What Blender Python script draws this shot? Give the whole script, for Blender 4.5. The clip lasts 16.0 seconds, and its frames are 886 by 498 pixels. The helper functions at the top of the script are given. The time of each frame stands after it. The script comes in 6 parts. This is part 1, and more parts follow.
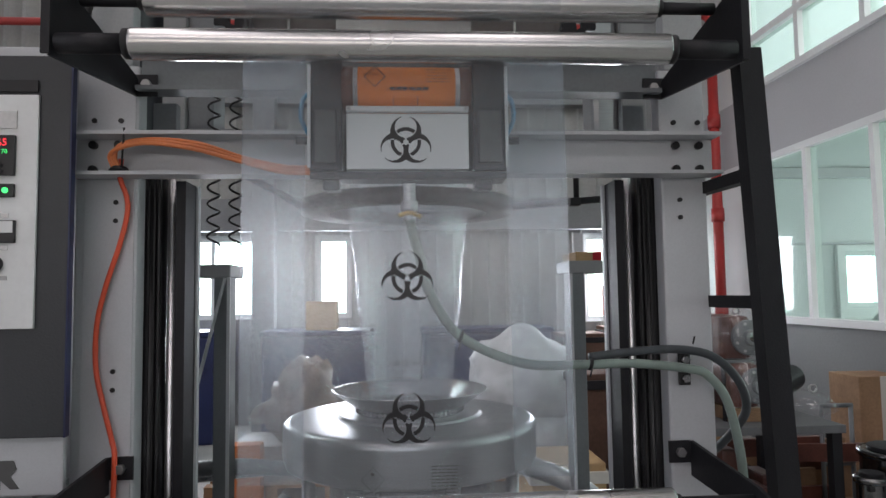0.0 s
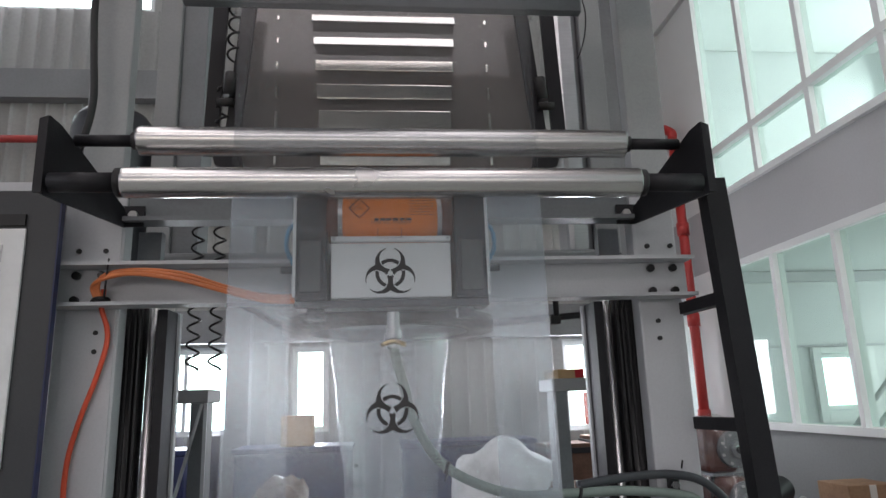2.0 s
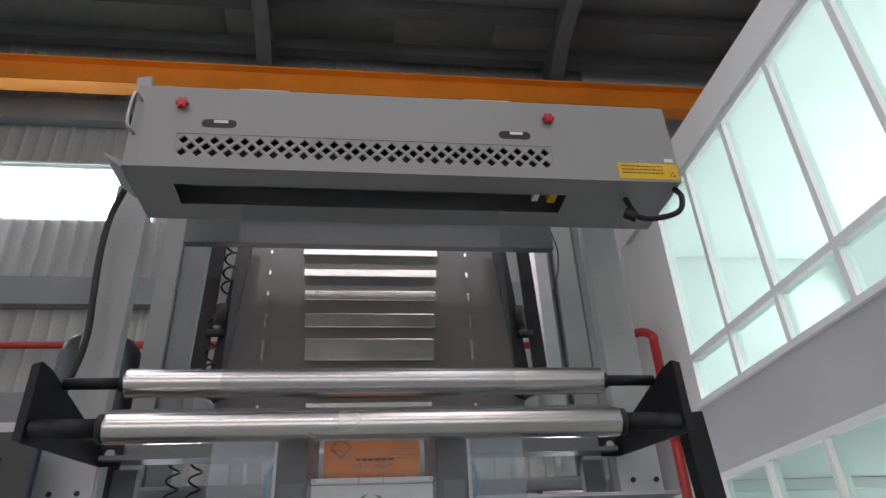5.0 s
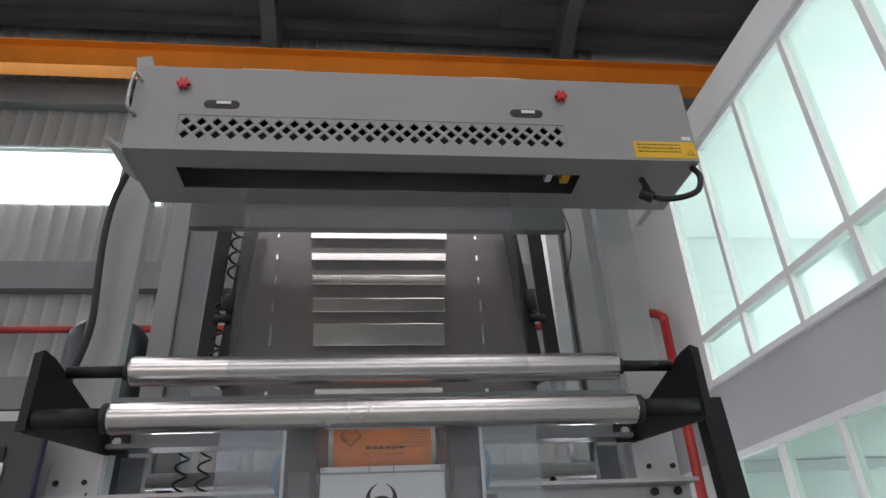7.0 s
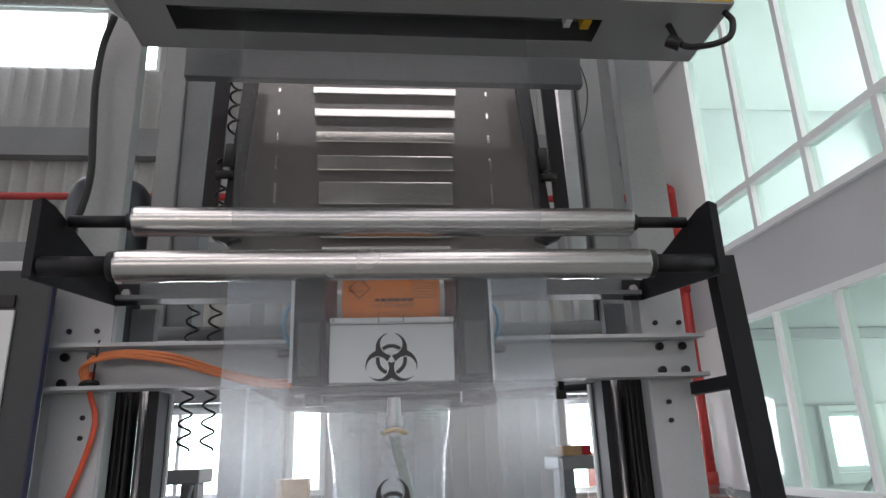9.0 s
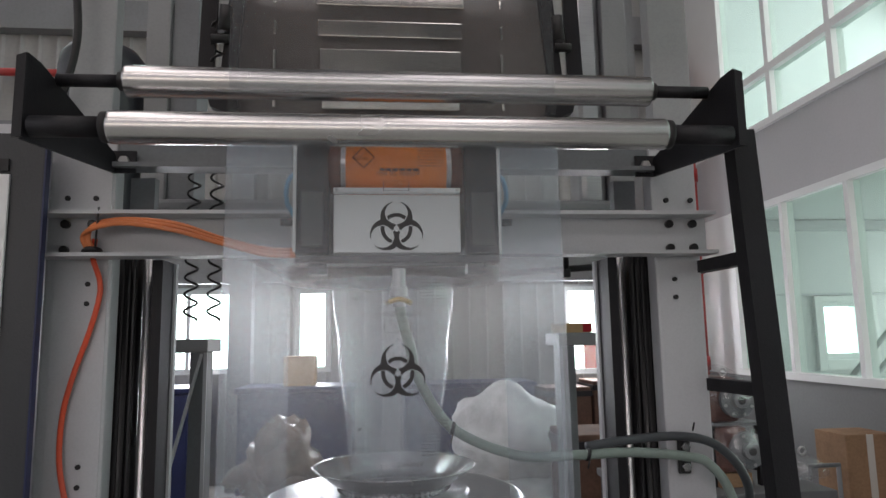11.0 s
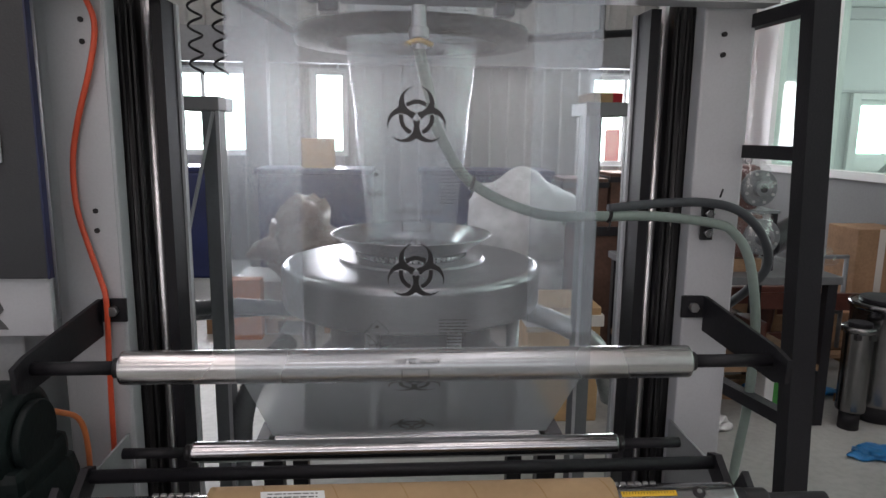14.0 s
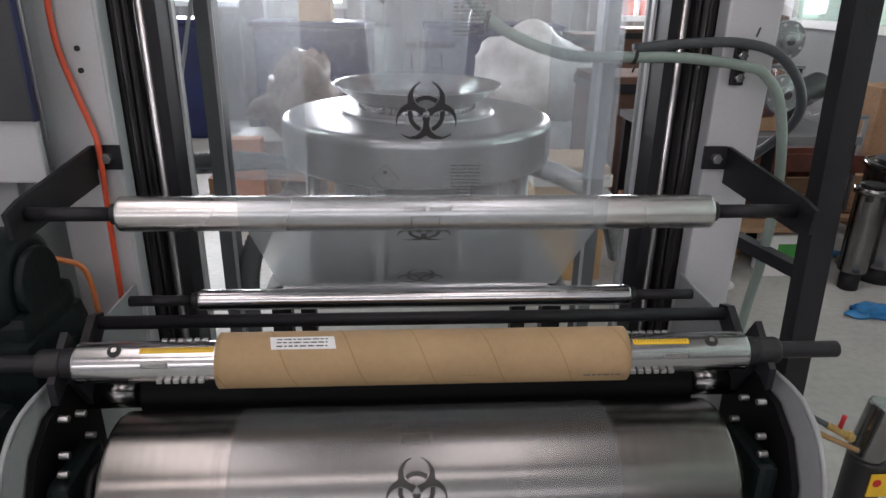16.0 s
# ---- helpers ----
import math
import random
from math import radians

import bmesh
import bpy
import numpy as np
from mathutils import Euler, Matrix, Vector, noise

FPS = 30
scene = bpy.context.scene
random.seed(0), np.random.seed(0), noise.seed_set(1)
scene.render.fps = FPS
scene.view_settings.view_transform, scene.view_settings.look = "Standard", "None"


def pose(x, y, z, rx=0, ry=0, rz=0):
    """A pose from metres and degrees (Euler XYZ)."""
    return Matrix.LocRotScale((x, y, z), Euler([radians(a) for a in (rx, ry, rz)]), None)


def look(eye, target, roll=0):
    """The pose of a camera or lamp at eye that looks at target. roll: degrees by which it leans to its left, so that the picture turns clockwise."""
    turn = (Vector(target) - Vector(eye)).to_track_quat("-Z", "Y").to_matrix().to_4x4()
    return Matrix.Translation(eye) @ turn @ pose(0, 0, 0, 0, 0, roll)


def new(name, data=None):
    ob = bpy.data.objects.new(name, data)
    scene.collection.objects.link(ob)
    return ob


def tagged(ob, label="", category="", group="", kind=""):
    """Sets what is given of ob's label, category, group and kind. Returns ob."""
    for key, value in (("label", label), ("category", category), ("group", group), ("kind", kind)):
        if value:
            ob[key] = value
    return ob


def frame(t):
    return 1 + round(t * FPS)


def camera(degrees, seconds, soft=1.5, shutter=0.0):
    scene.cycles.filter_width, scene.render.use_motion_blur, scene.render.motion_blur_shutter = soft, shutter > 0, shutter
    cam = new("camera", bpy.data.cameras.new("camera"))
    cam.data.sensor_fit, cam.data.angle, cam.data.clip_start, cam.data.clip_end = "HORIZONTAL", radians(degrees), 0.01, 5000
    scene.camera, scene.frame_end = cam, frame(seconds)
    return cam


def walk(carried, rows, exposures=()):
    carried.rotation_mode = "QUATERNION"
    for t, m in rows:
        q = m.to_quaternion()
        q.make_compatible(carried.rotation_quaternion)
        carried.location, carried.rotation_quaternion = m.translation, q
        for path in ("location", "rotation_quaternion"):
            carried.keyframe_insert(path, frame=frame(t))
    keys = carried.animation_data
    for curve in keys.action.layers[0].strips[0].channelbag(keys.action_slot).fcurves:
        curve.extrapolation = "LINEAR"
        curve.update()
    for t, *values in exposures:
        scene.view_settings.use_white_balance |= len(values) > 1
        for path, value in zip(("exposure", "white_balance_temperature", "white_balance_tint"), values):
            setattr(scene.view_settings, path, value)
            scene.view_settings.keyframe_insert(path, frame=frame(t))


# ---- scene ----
cam = camera(67.8, 16.0)
EXPOSURES = [(0.0, -0.15, 6450, 20), (3.0, -0.12, 6450, 20), (8.0, -0.05, 6450, 20), (11.0, -0.26, 6650, 21), (12.0, -0.26, 6650, 21), (13.0, -0.22, 6650, 22), (14.0, -0.12, 6650, 22), (15.0, 0.18, 6650, 22), (16.0, 0.25, 6650, 22)]
PATH = [
    (0, (-0.028, -1.232, 1.485), (0.102, 0.759, 1.619), -0.8),
    (0.5, (-0.026, -1.234, 1.492), (0.114, 0.751, 1.689), -1.2),
    (1, (-0.031, -1.238, 1.505), (0.129, 0.737, 1.776), -1.4),
    (1.5, (-0.037, -1.242, 1.52), (0.143, 0.718, 1.874), -1.5),
    (2, (-0.042, -1.254, 1.531), (0.16, 0.686, 1.975), -1.9),
    (2.5, (-0.034, -1.266, 1.548), (0.173, 0.652, 2.078), -2.0),
    (3, (-0.045, -1.272, 1.558), (0.18, 0.614, 2.184), -2.3),
    (3.5, (-0.042, -1.281, 1.569), (0.187, 0.57, 2.29), -2.3),
    (4, (-0.044, -1.298, 1.587), (0.193, 0.514, 2.401), -2.2),
    (4.5, (-0.046, -1.321, 1.599), (0.203, 0.431, 2.53), -2.5),
    (4.7, (-0.042, -1.331, 1.597), (0.205, 0.389, 2.587), -2.8),
    (6.8, (-0.033, -1.304, 1.627), (0.181, 0.425, 2.608), -2.9),
    (7, (-0.038, -1.295, 1.622), (0.179, 0.455, 2.565), -2.9),
    (7.5, (-0.041, -1.273, 1.617), (0.171, 0.53, 2.456), -2.8),
    (8, (-0.046, -1.253, 1.609), (0.166, 0.589, 2.36), -2.4),
    (10.5, (-0.046, -1.2, 1.587), (0.151, 0.757, 1.948), -1.5),
    (11, (-0.048, -1.183, 1.573), (0.147, 0.79, 1.841), -1.0),
    (11.5, (-0.048, -1.171, 1.561), (0.141, 0.813, 1.726), -0.8),
    (12, (-0.047, -1.161, 1.546), (0.133, 0.83, 1.617), -0.6),
    (12.5, (-0.046, -1.148, 1.529), (0.129, 0.844, 1.51), -0.6),
    (13, (-0.049, -1.135, 1.512), (0.119, 0.854, 1.397), -0.2),
    (13.5, (-0.055, -1.121, 1.498), (0.109, 0.859, 1.275), 0.6),
    (14, (-0.047, -1.107, 1.489), (0.092, 0.858, 1.142), 0.7),
    (14.5, (-0.051, -1.095, 1.48), (0.078, 0.843, 1.002), 0.7),
    (15, (-0.052, -1.084, 1.476), (0.068, 0.826, 0.894), 0.4),
    (15.5, (-0.055, -1.067, 1.457), (0.07, 0.817, 0.8), 0.5),
    (16, (-0.058, -1.055, 1.44), (0.072, 0.8, 0.703), 1.0),
]
walk(cam, [(t, look(eye, target, roll)) for t, eye, target, roll in PATH], EXPOSURES)

# ---------------------------------------------------------------- world and light
world = bpy.data.worlds.new("world")
scene.world = world
world.use_nodes = True
wn = world.node_tree
sky = wn.nodes.new("ShaderNodeTexSky")
sky.sky_type = 'NISHITA'
sky.sun_disc = False
sky.sun_elevation = radians(38)
sky.sun_rotation = radians(200)
wn.nodes["Background"].inputs[1].default_value = 0.12
wn.links.new(sky.outputs[0], wn.nodes["Background"].inputs[0])


def sky_lamp(name, eye, target, sx, sy, watts, colour=(1.0, 0.95, 0.885)):
    """An area lamp that fills a window or skylight opening."""
    d = bpy.data.lights.new(name, 'AREA')
    d.shape, d.size, d.size_y, d.energy, d.color = 'RECTANGLE', sx, sy, watts, colour
    ob = new(name, d)
    ob.matrix_world = look(eye, target)
    return ob


# skylight strips in the roof, the big windows behind the camera and at the side, the far windows
sky_lamp("skylight_lamp", (-3.0, -2.0, 9.3), (-3.0, -2.0, 0), 1.6, 8.0, 135)
sky_lamp("skylight_lamp", (1.2, -2.0, 9.3), (1.2, -2.0, 0), 1.6, 8.0, 135)
sky_lamp("window_lamp", (-2.0, -7.95, 2.6), (-2.0, 0, 2.4), 9.0, 0.9, 62)
sky_lamp("window_lamp", (-1.0, -7.95, 7.75), (-1.0, 0, 2.6), 7.0, 0.9, 95)
# unseen west side window, added to fill the hall with light
sky_lamp("window_lamp", (-8.9, -1.0, 4.0), (0, -1.0, 2.0), 8.0, 3.0, 75)
sky_lamp("window_lamp", (-4.9, 6.3, 6.97), (-3.5, 0, 2.0), 3.2, 0.9, 40, (0.95, 0.98, 1.0))
sky_lamp("window_lamp", (-2.22, 6.58, 1.70), (-1.2, 0, 1.3), 1.0, 0.85, 62, (0.93, 0.97, 1.0))
sky_lamp("window_lamp", (-0.815, 6.58, 1.70), (-0.5, 0, 1.4), 0.32, 0.8, 26, (0.93, 0.97, 1.0))
sky_lamp("window_lamp", (2.63, 6.58, 1.68), (1.0, 0, 1.4), 0.78, 0.9, 62, (0.93, 0.97, 1.0))
# unseen outer office windows, added to brighten the rooms behind the glass
sky_lamp("window_lamp", (6.95, 2.0, 4.6), (3.5, 2.0, 4.6), 9.0, 2.3, 280, (1.0, 0.98, 0.96))
sky_lamp("window_lamp", (6.95, 2.0, 1.85), (3.5, 2.0, 1.85), 9.0, 1.5, 130, (1.0, 0.98, 0.96))

# ---------------------------------------------------------------- materials


def ramp(nt, fac, a, b, lo=0.35, hi=0.65):
    r = nt.nodes.new("ShaderNodeValToRGB")
    r.color_ramp.elements[0].position, r.color_ramp.elements[1].position = lo, hi
    r.color_ramp.elements[0].color, r.color_ramp.elements[1].color = (*a, 1), (*b, 1)
    nt.links.new(fac, r.inputs[0])
    return r.outputs[0]


def noise_tex(nt, scale, detail=4.0, stretch=(1, 1, 1)):
    tc = nt.nodes.new("ShaderNodeTexCoord")
    mp = nt.nodes.new("ShaderNodeMapping")
    mp.inputs["Scale"].default_value = stretch
    n = nt.nodes.new("ShaderNodeTexNoise")
    n.inputs["Scale"].default_value, n.inputs["Detail"].default_value = scale, detail
    nt.links.new(tc.outputs["Object"], mp.inputs[0])
    nt.links.new(mp.outputs[0], n.inputs["Vector"])
    return n.outputs["Fac"]


def surface(name, colour, rough=0.5, metal=0.0, vary=0.12, big=1.3, small=60.0, bump=0.15, stretch=(1, 1, 1), spec=0.5, rough_vary=0.1):
    """A surface with stains at a large scale, grain at a small one, and fine relief."""
    m = bpy.data.materials.new(name)
    m.use_nodes = True
    nt = m.node_tree
    b = nt.nodes["Principled BSDF"]
    n1, n2 = noise_tex(nt, big, 5.0), noise_tex(nt, small, 3.0, stretch)
    lo = tuple(c * (1 - vary) for c in colour)
    hi = tuple(min(1.0, c * (1 + vary)) for c in colour)
    c1 = ramp(nt, n1, lo, hi)
    mix = nt.nodes.new("ShaderNodeMixRGB")
    mix.blend_type = 'MULTIPLY'
    mix.inputs[0].default_value = min(1.0, vary * 2.5)
    nt.links.new(c1, mix.inputs[1])
    nt.links.new(ramp(nt, n2, (0.72, 0.72, 0.72), (1, 1, 1), 0.3, 0.6), mix.inputs[2])
    nt.links.new(mix.outputs[0], b.inputs["Base Color"])
    mr = nt.nodes.new("ShaderNodeMapRange")
    mr.inputs[3].default_value, mr.inputs[4].default_value = max(0.02, rough - rough_vary), min(1, rough + rough_vary)
    nt.links.new(n1, mr.inputs[0])
    nt.links.new(mr.outputs[0], b.inputs["Roughness"])
    b.inputs["Metallic"].default_value = metal
    b.inputs["Specular IOR Level"].default_value = spec
    if bump:
        bp = nt.nodes.new("ShaderNodeBump")
        bp.inputs["Strength"].default_value, bp.inputs["Distance"].default_value = bump, 0.002
        nt.links.new(n2, bp.inputs["Height"])
        nt.links.new(bp.outputs[0], b.inputs["Normal"])
    return m


def glow(name, colour, strength):
    m = bpy.data.materials.new(name)
    m.use_nodes = True
    nt = m.node_tree
    e = nt.nodes.new("ShaderNodeEmission")
    e.inputs[0].default_value, e.inputs[1].default_value = (*colour, 1), strength
    nt.links.new(e.outputs[0], nt.nodes["Material Output"].inputs[0])
    return m


def sheer(name, clear, haze, gloss, tint=(1, 1, 1), haze_colour=(0.87, 0.93, 0.99), rough=0.12, streak=(40, 40, 1.5), bump=0.25, size=1.0, edge=0.0, forward=0.5, narrow=0.0):
    """Thin see-through plastic or glass: clear part, milky part and gloss in fixed shares, with creases in the gloss."""
    m = bpy.data.materials.new(name)
    m.use_nodes = True
    nt = m.node_tree
    tr = nt.nodes.new("ShaderNodeBsdfTransparent")
    tr.inputs[0].default_value = (*tint, 1)
    df = nt.nodes.new("ShaderNodeBsdfDiffuse")
    tl = nt.nodes.new("ShaderNodeBsdfTranslucent")
    for n in (df, tl):
        n.inputs[0].default_value = (*haze_colour, 1)
    half = nt.nodes.new("ShaderNodeMixShader")
    half.inputs[0].default_value = forward
    nt.links.new(df.outputs[0], half.inputs[1])
    nt.links.new(tl.outputs[0], half.inputs[2])
    if narrow:
        # the share that is scattered narrowly forward, as a bright window glows through film
        rf = nt.nodes.new("ShaderNodeBsdfRefraction")
        rf.inputs["IOR"].default_value, rf.inputs["Roughness"].default_value = 1.4, 0.6
        wide = half
        half = nt.nodes.new("ShaderNodeMixShader")
        half.inputs[0].default_value = narrow
        nt.links.new(wide.outputs[0], half.inputs[1])
        nt.links.new(rf.outputs[0], half.inputs[2])
    gl = nt.nodes.new("ShaderNodeBsdfGlossy")
    gl.inputs["Roughness"].default_value = rough
    fac = noise_tex(nt, size, 4.0, streak)
    bp = nt.nodes.new("ShaderNodeBump")
    bp.inputs["Strength"].default_value, bp.inputs["Distance"].default_value = bump, 0.004
    nt.links.new(fac, bp.inputs["Height"])
    nt.links.new(bp.outputs[0], gl.inputs["Normal"])
    m1 = nt.nodes.new("ShaderNodeMixShader")
    mr = nt.nodes.new("ShaderNodeMapRange")
    share = haze / max(1e-3, clear + haze)
    mr.inputs[3].default_value, mr.inputs[4].default_value = share * 0.95, share * 1.05
    nt.links.new(fac, mr.inputs[0])
    nt.links.new(mr.outputs[0], m1.inputs[0])
    nt.links.new(tr.outputs[0], m1.inputs[1])
    nt.links.new(half.outputs[0], m1.inputs[2])
    m2 = nt.nodes.new("ShaderNodeMixShader")
    m2.inputs[0].default_value = gloss
    if edge:
        lw = nt.nodes.new("ShaderNodeLayerWeight")
        lw.inputs[0].default_value = 0.25
        ma = nt.nodes.new("ShaderNodeMath")
        ma.operation = 'MULTIPLY_ADD'
        ma.inputs[1].default_value, ma.inputs[2].default_value = edge, gloss
        nt.links.new(lw.outputs["Facing"], ma.inputs[0])
        nt.links.new(ma.outputs[0], m2.inputs[0])
    nt.links.new(m1.outputs[0], m2.inputs[1])
    nt.links.new(gl.outputs[0], m2.inputs[2])
    nt.links.new(m2.outputs[0], nt.nodes["Material Output"].inputs[0])
    return m


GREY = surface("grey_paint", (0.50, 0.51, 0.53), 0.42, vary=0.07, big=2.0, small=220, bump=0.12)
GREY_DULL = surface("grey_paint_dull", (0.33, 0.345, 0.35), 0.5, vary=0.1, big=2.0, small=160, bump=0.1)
# pale grey darkened in its colour for the weaker light on the treater box
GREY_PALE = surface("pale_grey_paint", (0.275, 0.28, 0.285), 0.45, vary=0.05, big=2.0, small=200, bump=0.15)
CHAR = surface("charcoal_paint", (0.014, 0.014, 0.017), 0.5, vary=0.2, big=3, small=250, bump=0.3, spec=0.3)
BLACK = surface("black_rubber", (0.012, 0.012, 0.013), 0.55, vary=0.25, big=5, small=80, bump=0.3)
BLACK_GLOSS = surface("black_plastic", (0.008, 0.008, 0.009), 0.33, vary=0.2, big=5, small=80, bump=0.05)
STEEL = surface("brushed_steel", (0.59, 0.585, 0.58), 0.27, 1.0, vary=0.06, big=2, small=30, bump=0.0, stretch=(40, 1, 1), rough_vary=0.02)
CHROME = surface("polished_chrome", (0.50, 0.50, 0.51), 0.19, 1.0, vary=0.08, big=4, small=40, bump=0.0, rough_vary=0.03)
ROD = surface("ground_rod_steel", (0.74, 0.74, 0.75), 0.36, 1.0, vary=0.06, big=4, small=40, bump=0.0, rough_vary=0.03)
DRUM = surface("worn_drum_steel", (0.25, 0.24, 0.23), 0.24, 1.0, vary=0.14, big=2.5, small=14, bump=0.04, stretch=(14, 0.6, 0.6), rough_vary=0.08)
ALU = surface("turned_aluminium", (0.42, 0.425, 0.435), 0.30, 1.0, vary=0.12, big=4, small=18, bump=0.04, stretch=(1, 1, 22), rough_vary=0.05)
RIM = surface("satin_collar_steel", (0.50, 0.50, 0.51), 0.25, 1.0, vary=0.1, big=5, small=30, bump=0.02, stretch=(1, 1, 20), rough_vary=0.05)
RUBBER = surface("matt_black_rubber", (0.005, 0.005, 0.006), 0.6, vary=0.2, big=5, small=80, bump=0.2, spec=0.12)
ZINC = surface("zinc_steel", (0.5, 0.5, 0.5), 0.38, 1.0, vary=0.2, big=8, small=90, bump=0.1)
CARD = surface("kraft_card", (0.48, 0.32, 0.17), 0.75, vary=0.12, big=5, small=70, bump=0.25, spec=0.2)
CARD_ORANGE = surface("orange_brown_card", (0.50, 0.17, 0.06), 0.7, vary=0.12, big=5, small=60, bump=0.2, spec=0.2)
CARD_DARK = surface("worn_carton", (0.32, 0.2, 0.12), 0.8, vary=0.2, big=4, small=50, bump=0.25, spec=0.2)
WHITE = surface("white_paint", (0.72, 0.74, 0.74), 0.5, vary=0.04, big=1.0, small=90, bump=0.05)
WALLP = surface("wall_paint", (0.60, 0.62, 0.63), 0.6, vary=0.06, big=0.7, small=50, bump=0.08)
WALL_BAND = surface("grey_band_paint", (0.46, 0.465, 0.48), 0.55, vary=0.06, big=0.7, small=50, bump=0.06)
WALLD = surface("grey_wall_paint", (0.19, 0.20, 0.205), 0.6, vary=0.1, big=0.8, small=50, bump=0.1)
CLAD = surface("steel_cladding", (0.33, 0.34, 0.33), 0.5, vary=0.12, big=0.6, small=25, bump=0.06)
GIRT = surface("girt_paint", (0.20, 0.21, 0.22), 0.55, vary=0.12, big=1, small=30, bump=0.06)
ROOF = surface("roof_sheet", (0.42, 0.42, 0.40), 0.6, vary=0.15, big=0.5, small=12, bump=0.1)
STEELWORK = surface("dark_steelwork", (0.12, 0.125, 0.13), 0.6, vary=0.15, big=1, small=30, bump=0.1)
ORANGE = surface("crane_orange", (0.85, 0.26, 0.02), 0.45, vary=0.1, big=1, small=40, bump=0.05)
RED = surface("red_pipe_paint", (0.36, 0.028, 0.025), 0.45, vary=0.15, big=3, small=60, bump=0.1)
RED_KNOB = surface("red_plastic", (0.5, 0.012, 0.02), 0.35, vary=0.1, small=60, bump=0.05)
HOSE_RED = surface("orange_red_hose", (0.70, 0.09, 0.035), 0.32, vary=0.1, big=6, small=90, bump=0.05)
HOSE_ORANGE = surface("orange_hose", (0.66, 0.20, 0.07), 0.35, vary=0.1, big=6, small=90, bump=0.05)
HOSE_GREEN = surface("grey_green_hose", (0.21, 0.265, 0.24), 0.4, vary=0.12, big=6, small=90, bump=0.1)
HOSE_DARK = surface("dark_grey_hose", (0.05, 0.057, 0.064), 0.42, vary=0.15, big=6, small=90, bump=0.1)
BLUE = surface("blue_plastic", (0.009, 0.018, 0.08), 0.45, vary=0.2, big=3, small=40, bump=0.1)
BLUE_BRIGHT = surface("bright_blue_sheet", (0.01, 0.17, 0.42), 0.3, vary=0.25, big=14, small=40, bump=0.5)
TEAL = surface("blue_hose", (0.02, 0.24, 0.42), 0.35, vary=0.15, big=6, small=60, bump=0.05)
YELLOW = surface("yellow_label", (0.72, 0.44, 0.02), 0.4, vary=0.1, big=9, small=60, bump=0.05)
LABEL_OR = surface("orange_label", (0.80, 0.20, 0.005), 0.5, vary=0.12, big=6, small=60, bump=0.1)
PAPER = surface("white_paper", (0.75, 0.76, 0.76), 0.6, vary=0.05, big=6, small=80, bump=0.1)
INK = surface("black_ink", (0.01, 0.01, 0.011), 0.35, vary=0.1, bump=0.0)
INK_GREY = surface("grey_ink", (0.10, 0.10, 0.10), 0.4, vary=0.1, bump=0.0)
CONCRETE = surface("concrete_floor", (0.40, 0.41, 0.39), 0.45, vary=0.2, big=0.9, small=30, bump=0.15)
BROWN = surface("brown_machine_enamel", (0.10, 0.035, 0.025), 0.35, vary=0.3, big=6, small=60, bump=0.2)
CRATE = surface("worn_crate_board", (0.11, 0.06, 0.042), 0.9, vary=0.3, big=4, small=40, bump=0.3)
TIMBER = surface("pallet_timber", (0.26, 0.16, 0.09), 0.75, vary=0.25, big=6, small=30, bump=0.3, stretch=(1, 6, 6))
SACK = surface("white_sack", (0.70, 0.71, 0.71), 0.6, vary=0.12, big=9, small=40, bump=0.6)
GREEN = surface("green_print", (0.05, 0.30, 0.06), 0.4, vary=0.2, big=9, small=40, bump=0.1)
CAST = surface("dark_green_casting", (0.006, 0.011, 0.011), 0.5, vary=0.3, big=9, small=90, bump=0.3, spec=0.22)
BRASS = surface("brass", (0.55, 0.38, 0.15), 0.3, 1.0, vary=0.15, big=9, small=90, bump=0.1)
# dark grey that also holds the shade on beams and frame posts
GREY_SHADE = surface("slate_and_shaded_grey", (0.16, 0.175, 0.185), 0.45, vary=0.12, big=3, small=120, bump=0.1)
CHAR_BLUE = surface("charcoal_door_paint", (0.035, 0.038, 0.042), 0.4, vary=0.12, big=3, small=250, bump=0.3)
GREY_REAR = surface("lowered_rear_grey", (0.23, 0.24, 0.245), 0.5, vary=0.1, big=2, small=120, bump=0.1)
UNIT = surface("dark_blue_grey_paint", (0.03, 0.034, 0.042), 0.4, vary=0.15, big=5, small=120, bump=0.1)
SLAT = surface("polished_slat", (0.66, 0.64, 0.60), 0.22, 1.0, vary=0.1, big=5, small=60, bump=0.05)
PLY = surface("grey_brown_board", (0.135, 0.118, 0.112), 0.22, vary=0.15, big=3, small=30, bump=0.1)
TAPE = surface("pale_tape", (0.62, 0.6, 0.55), 0.35, vary=0.06, bump=0.05)
PARCEL = surface("wrapped_brown_goods", (0.20, 0.15, 0.115), 0.35, vary=0.25, big=7, small=40, bump=0.4)
CARD_CORE = surface("core_card", (0.39, 0.262, 0.145), 0.7, vary=0.08, big=7, small=90, bump=0.2, spec=0.25)
CARD_SEAM = surface("core_seam", (0.33, 0.21, 0.10), 0.7, vary=0.1, big=7, small=90, bump=0.2, spec=0.2)
GLASS_OFFICE = sheer("office_glass", 0.92, 0.06, 0.035, tint=(0.82, 0.95, 0.90), haze_colour=(0.8, 0.9, 0.86), rough=0.03, streak=(1, 1, 1), bump=0.02)
FILM = sheer("plastic_film", 0.805, 0.195, 0.05, tint=(0.92, 0.955, 0.98), haze_colour=(0.90, 0.93, 0.97), rough=0.2, streak=(60, 4, 1.2), bump=0.03, forward=0.95, narrow=0.20)
FILM_FOLD = sheer("folded_film", 0.77, 0.23, 0.03, tint=(0.92, 0.955, 0.98), haze_colour=(0.88, 0.94, 0.99), rough=0.25, streak=(14, 4, 0.8), bump=0.02, forward=0.85, narrow=0.15)
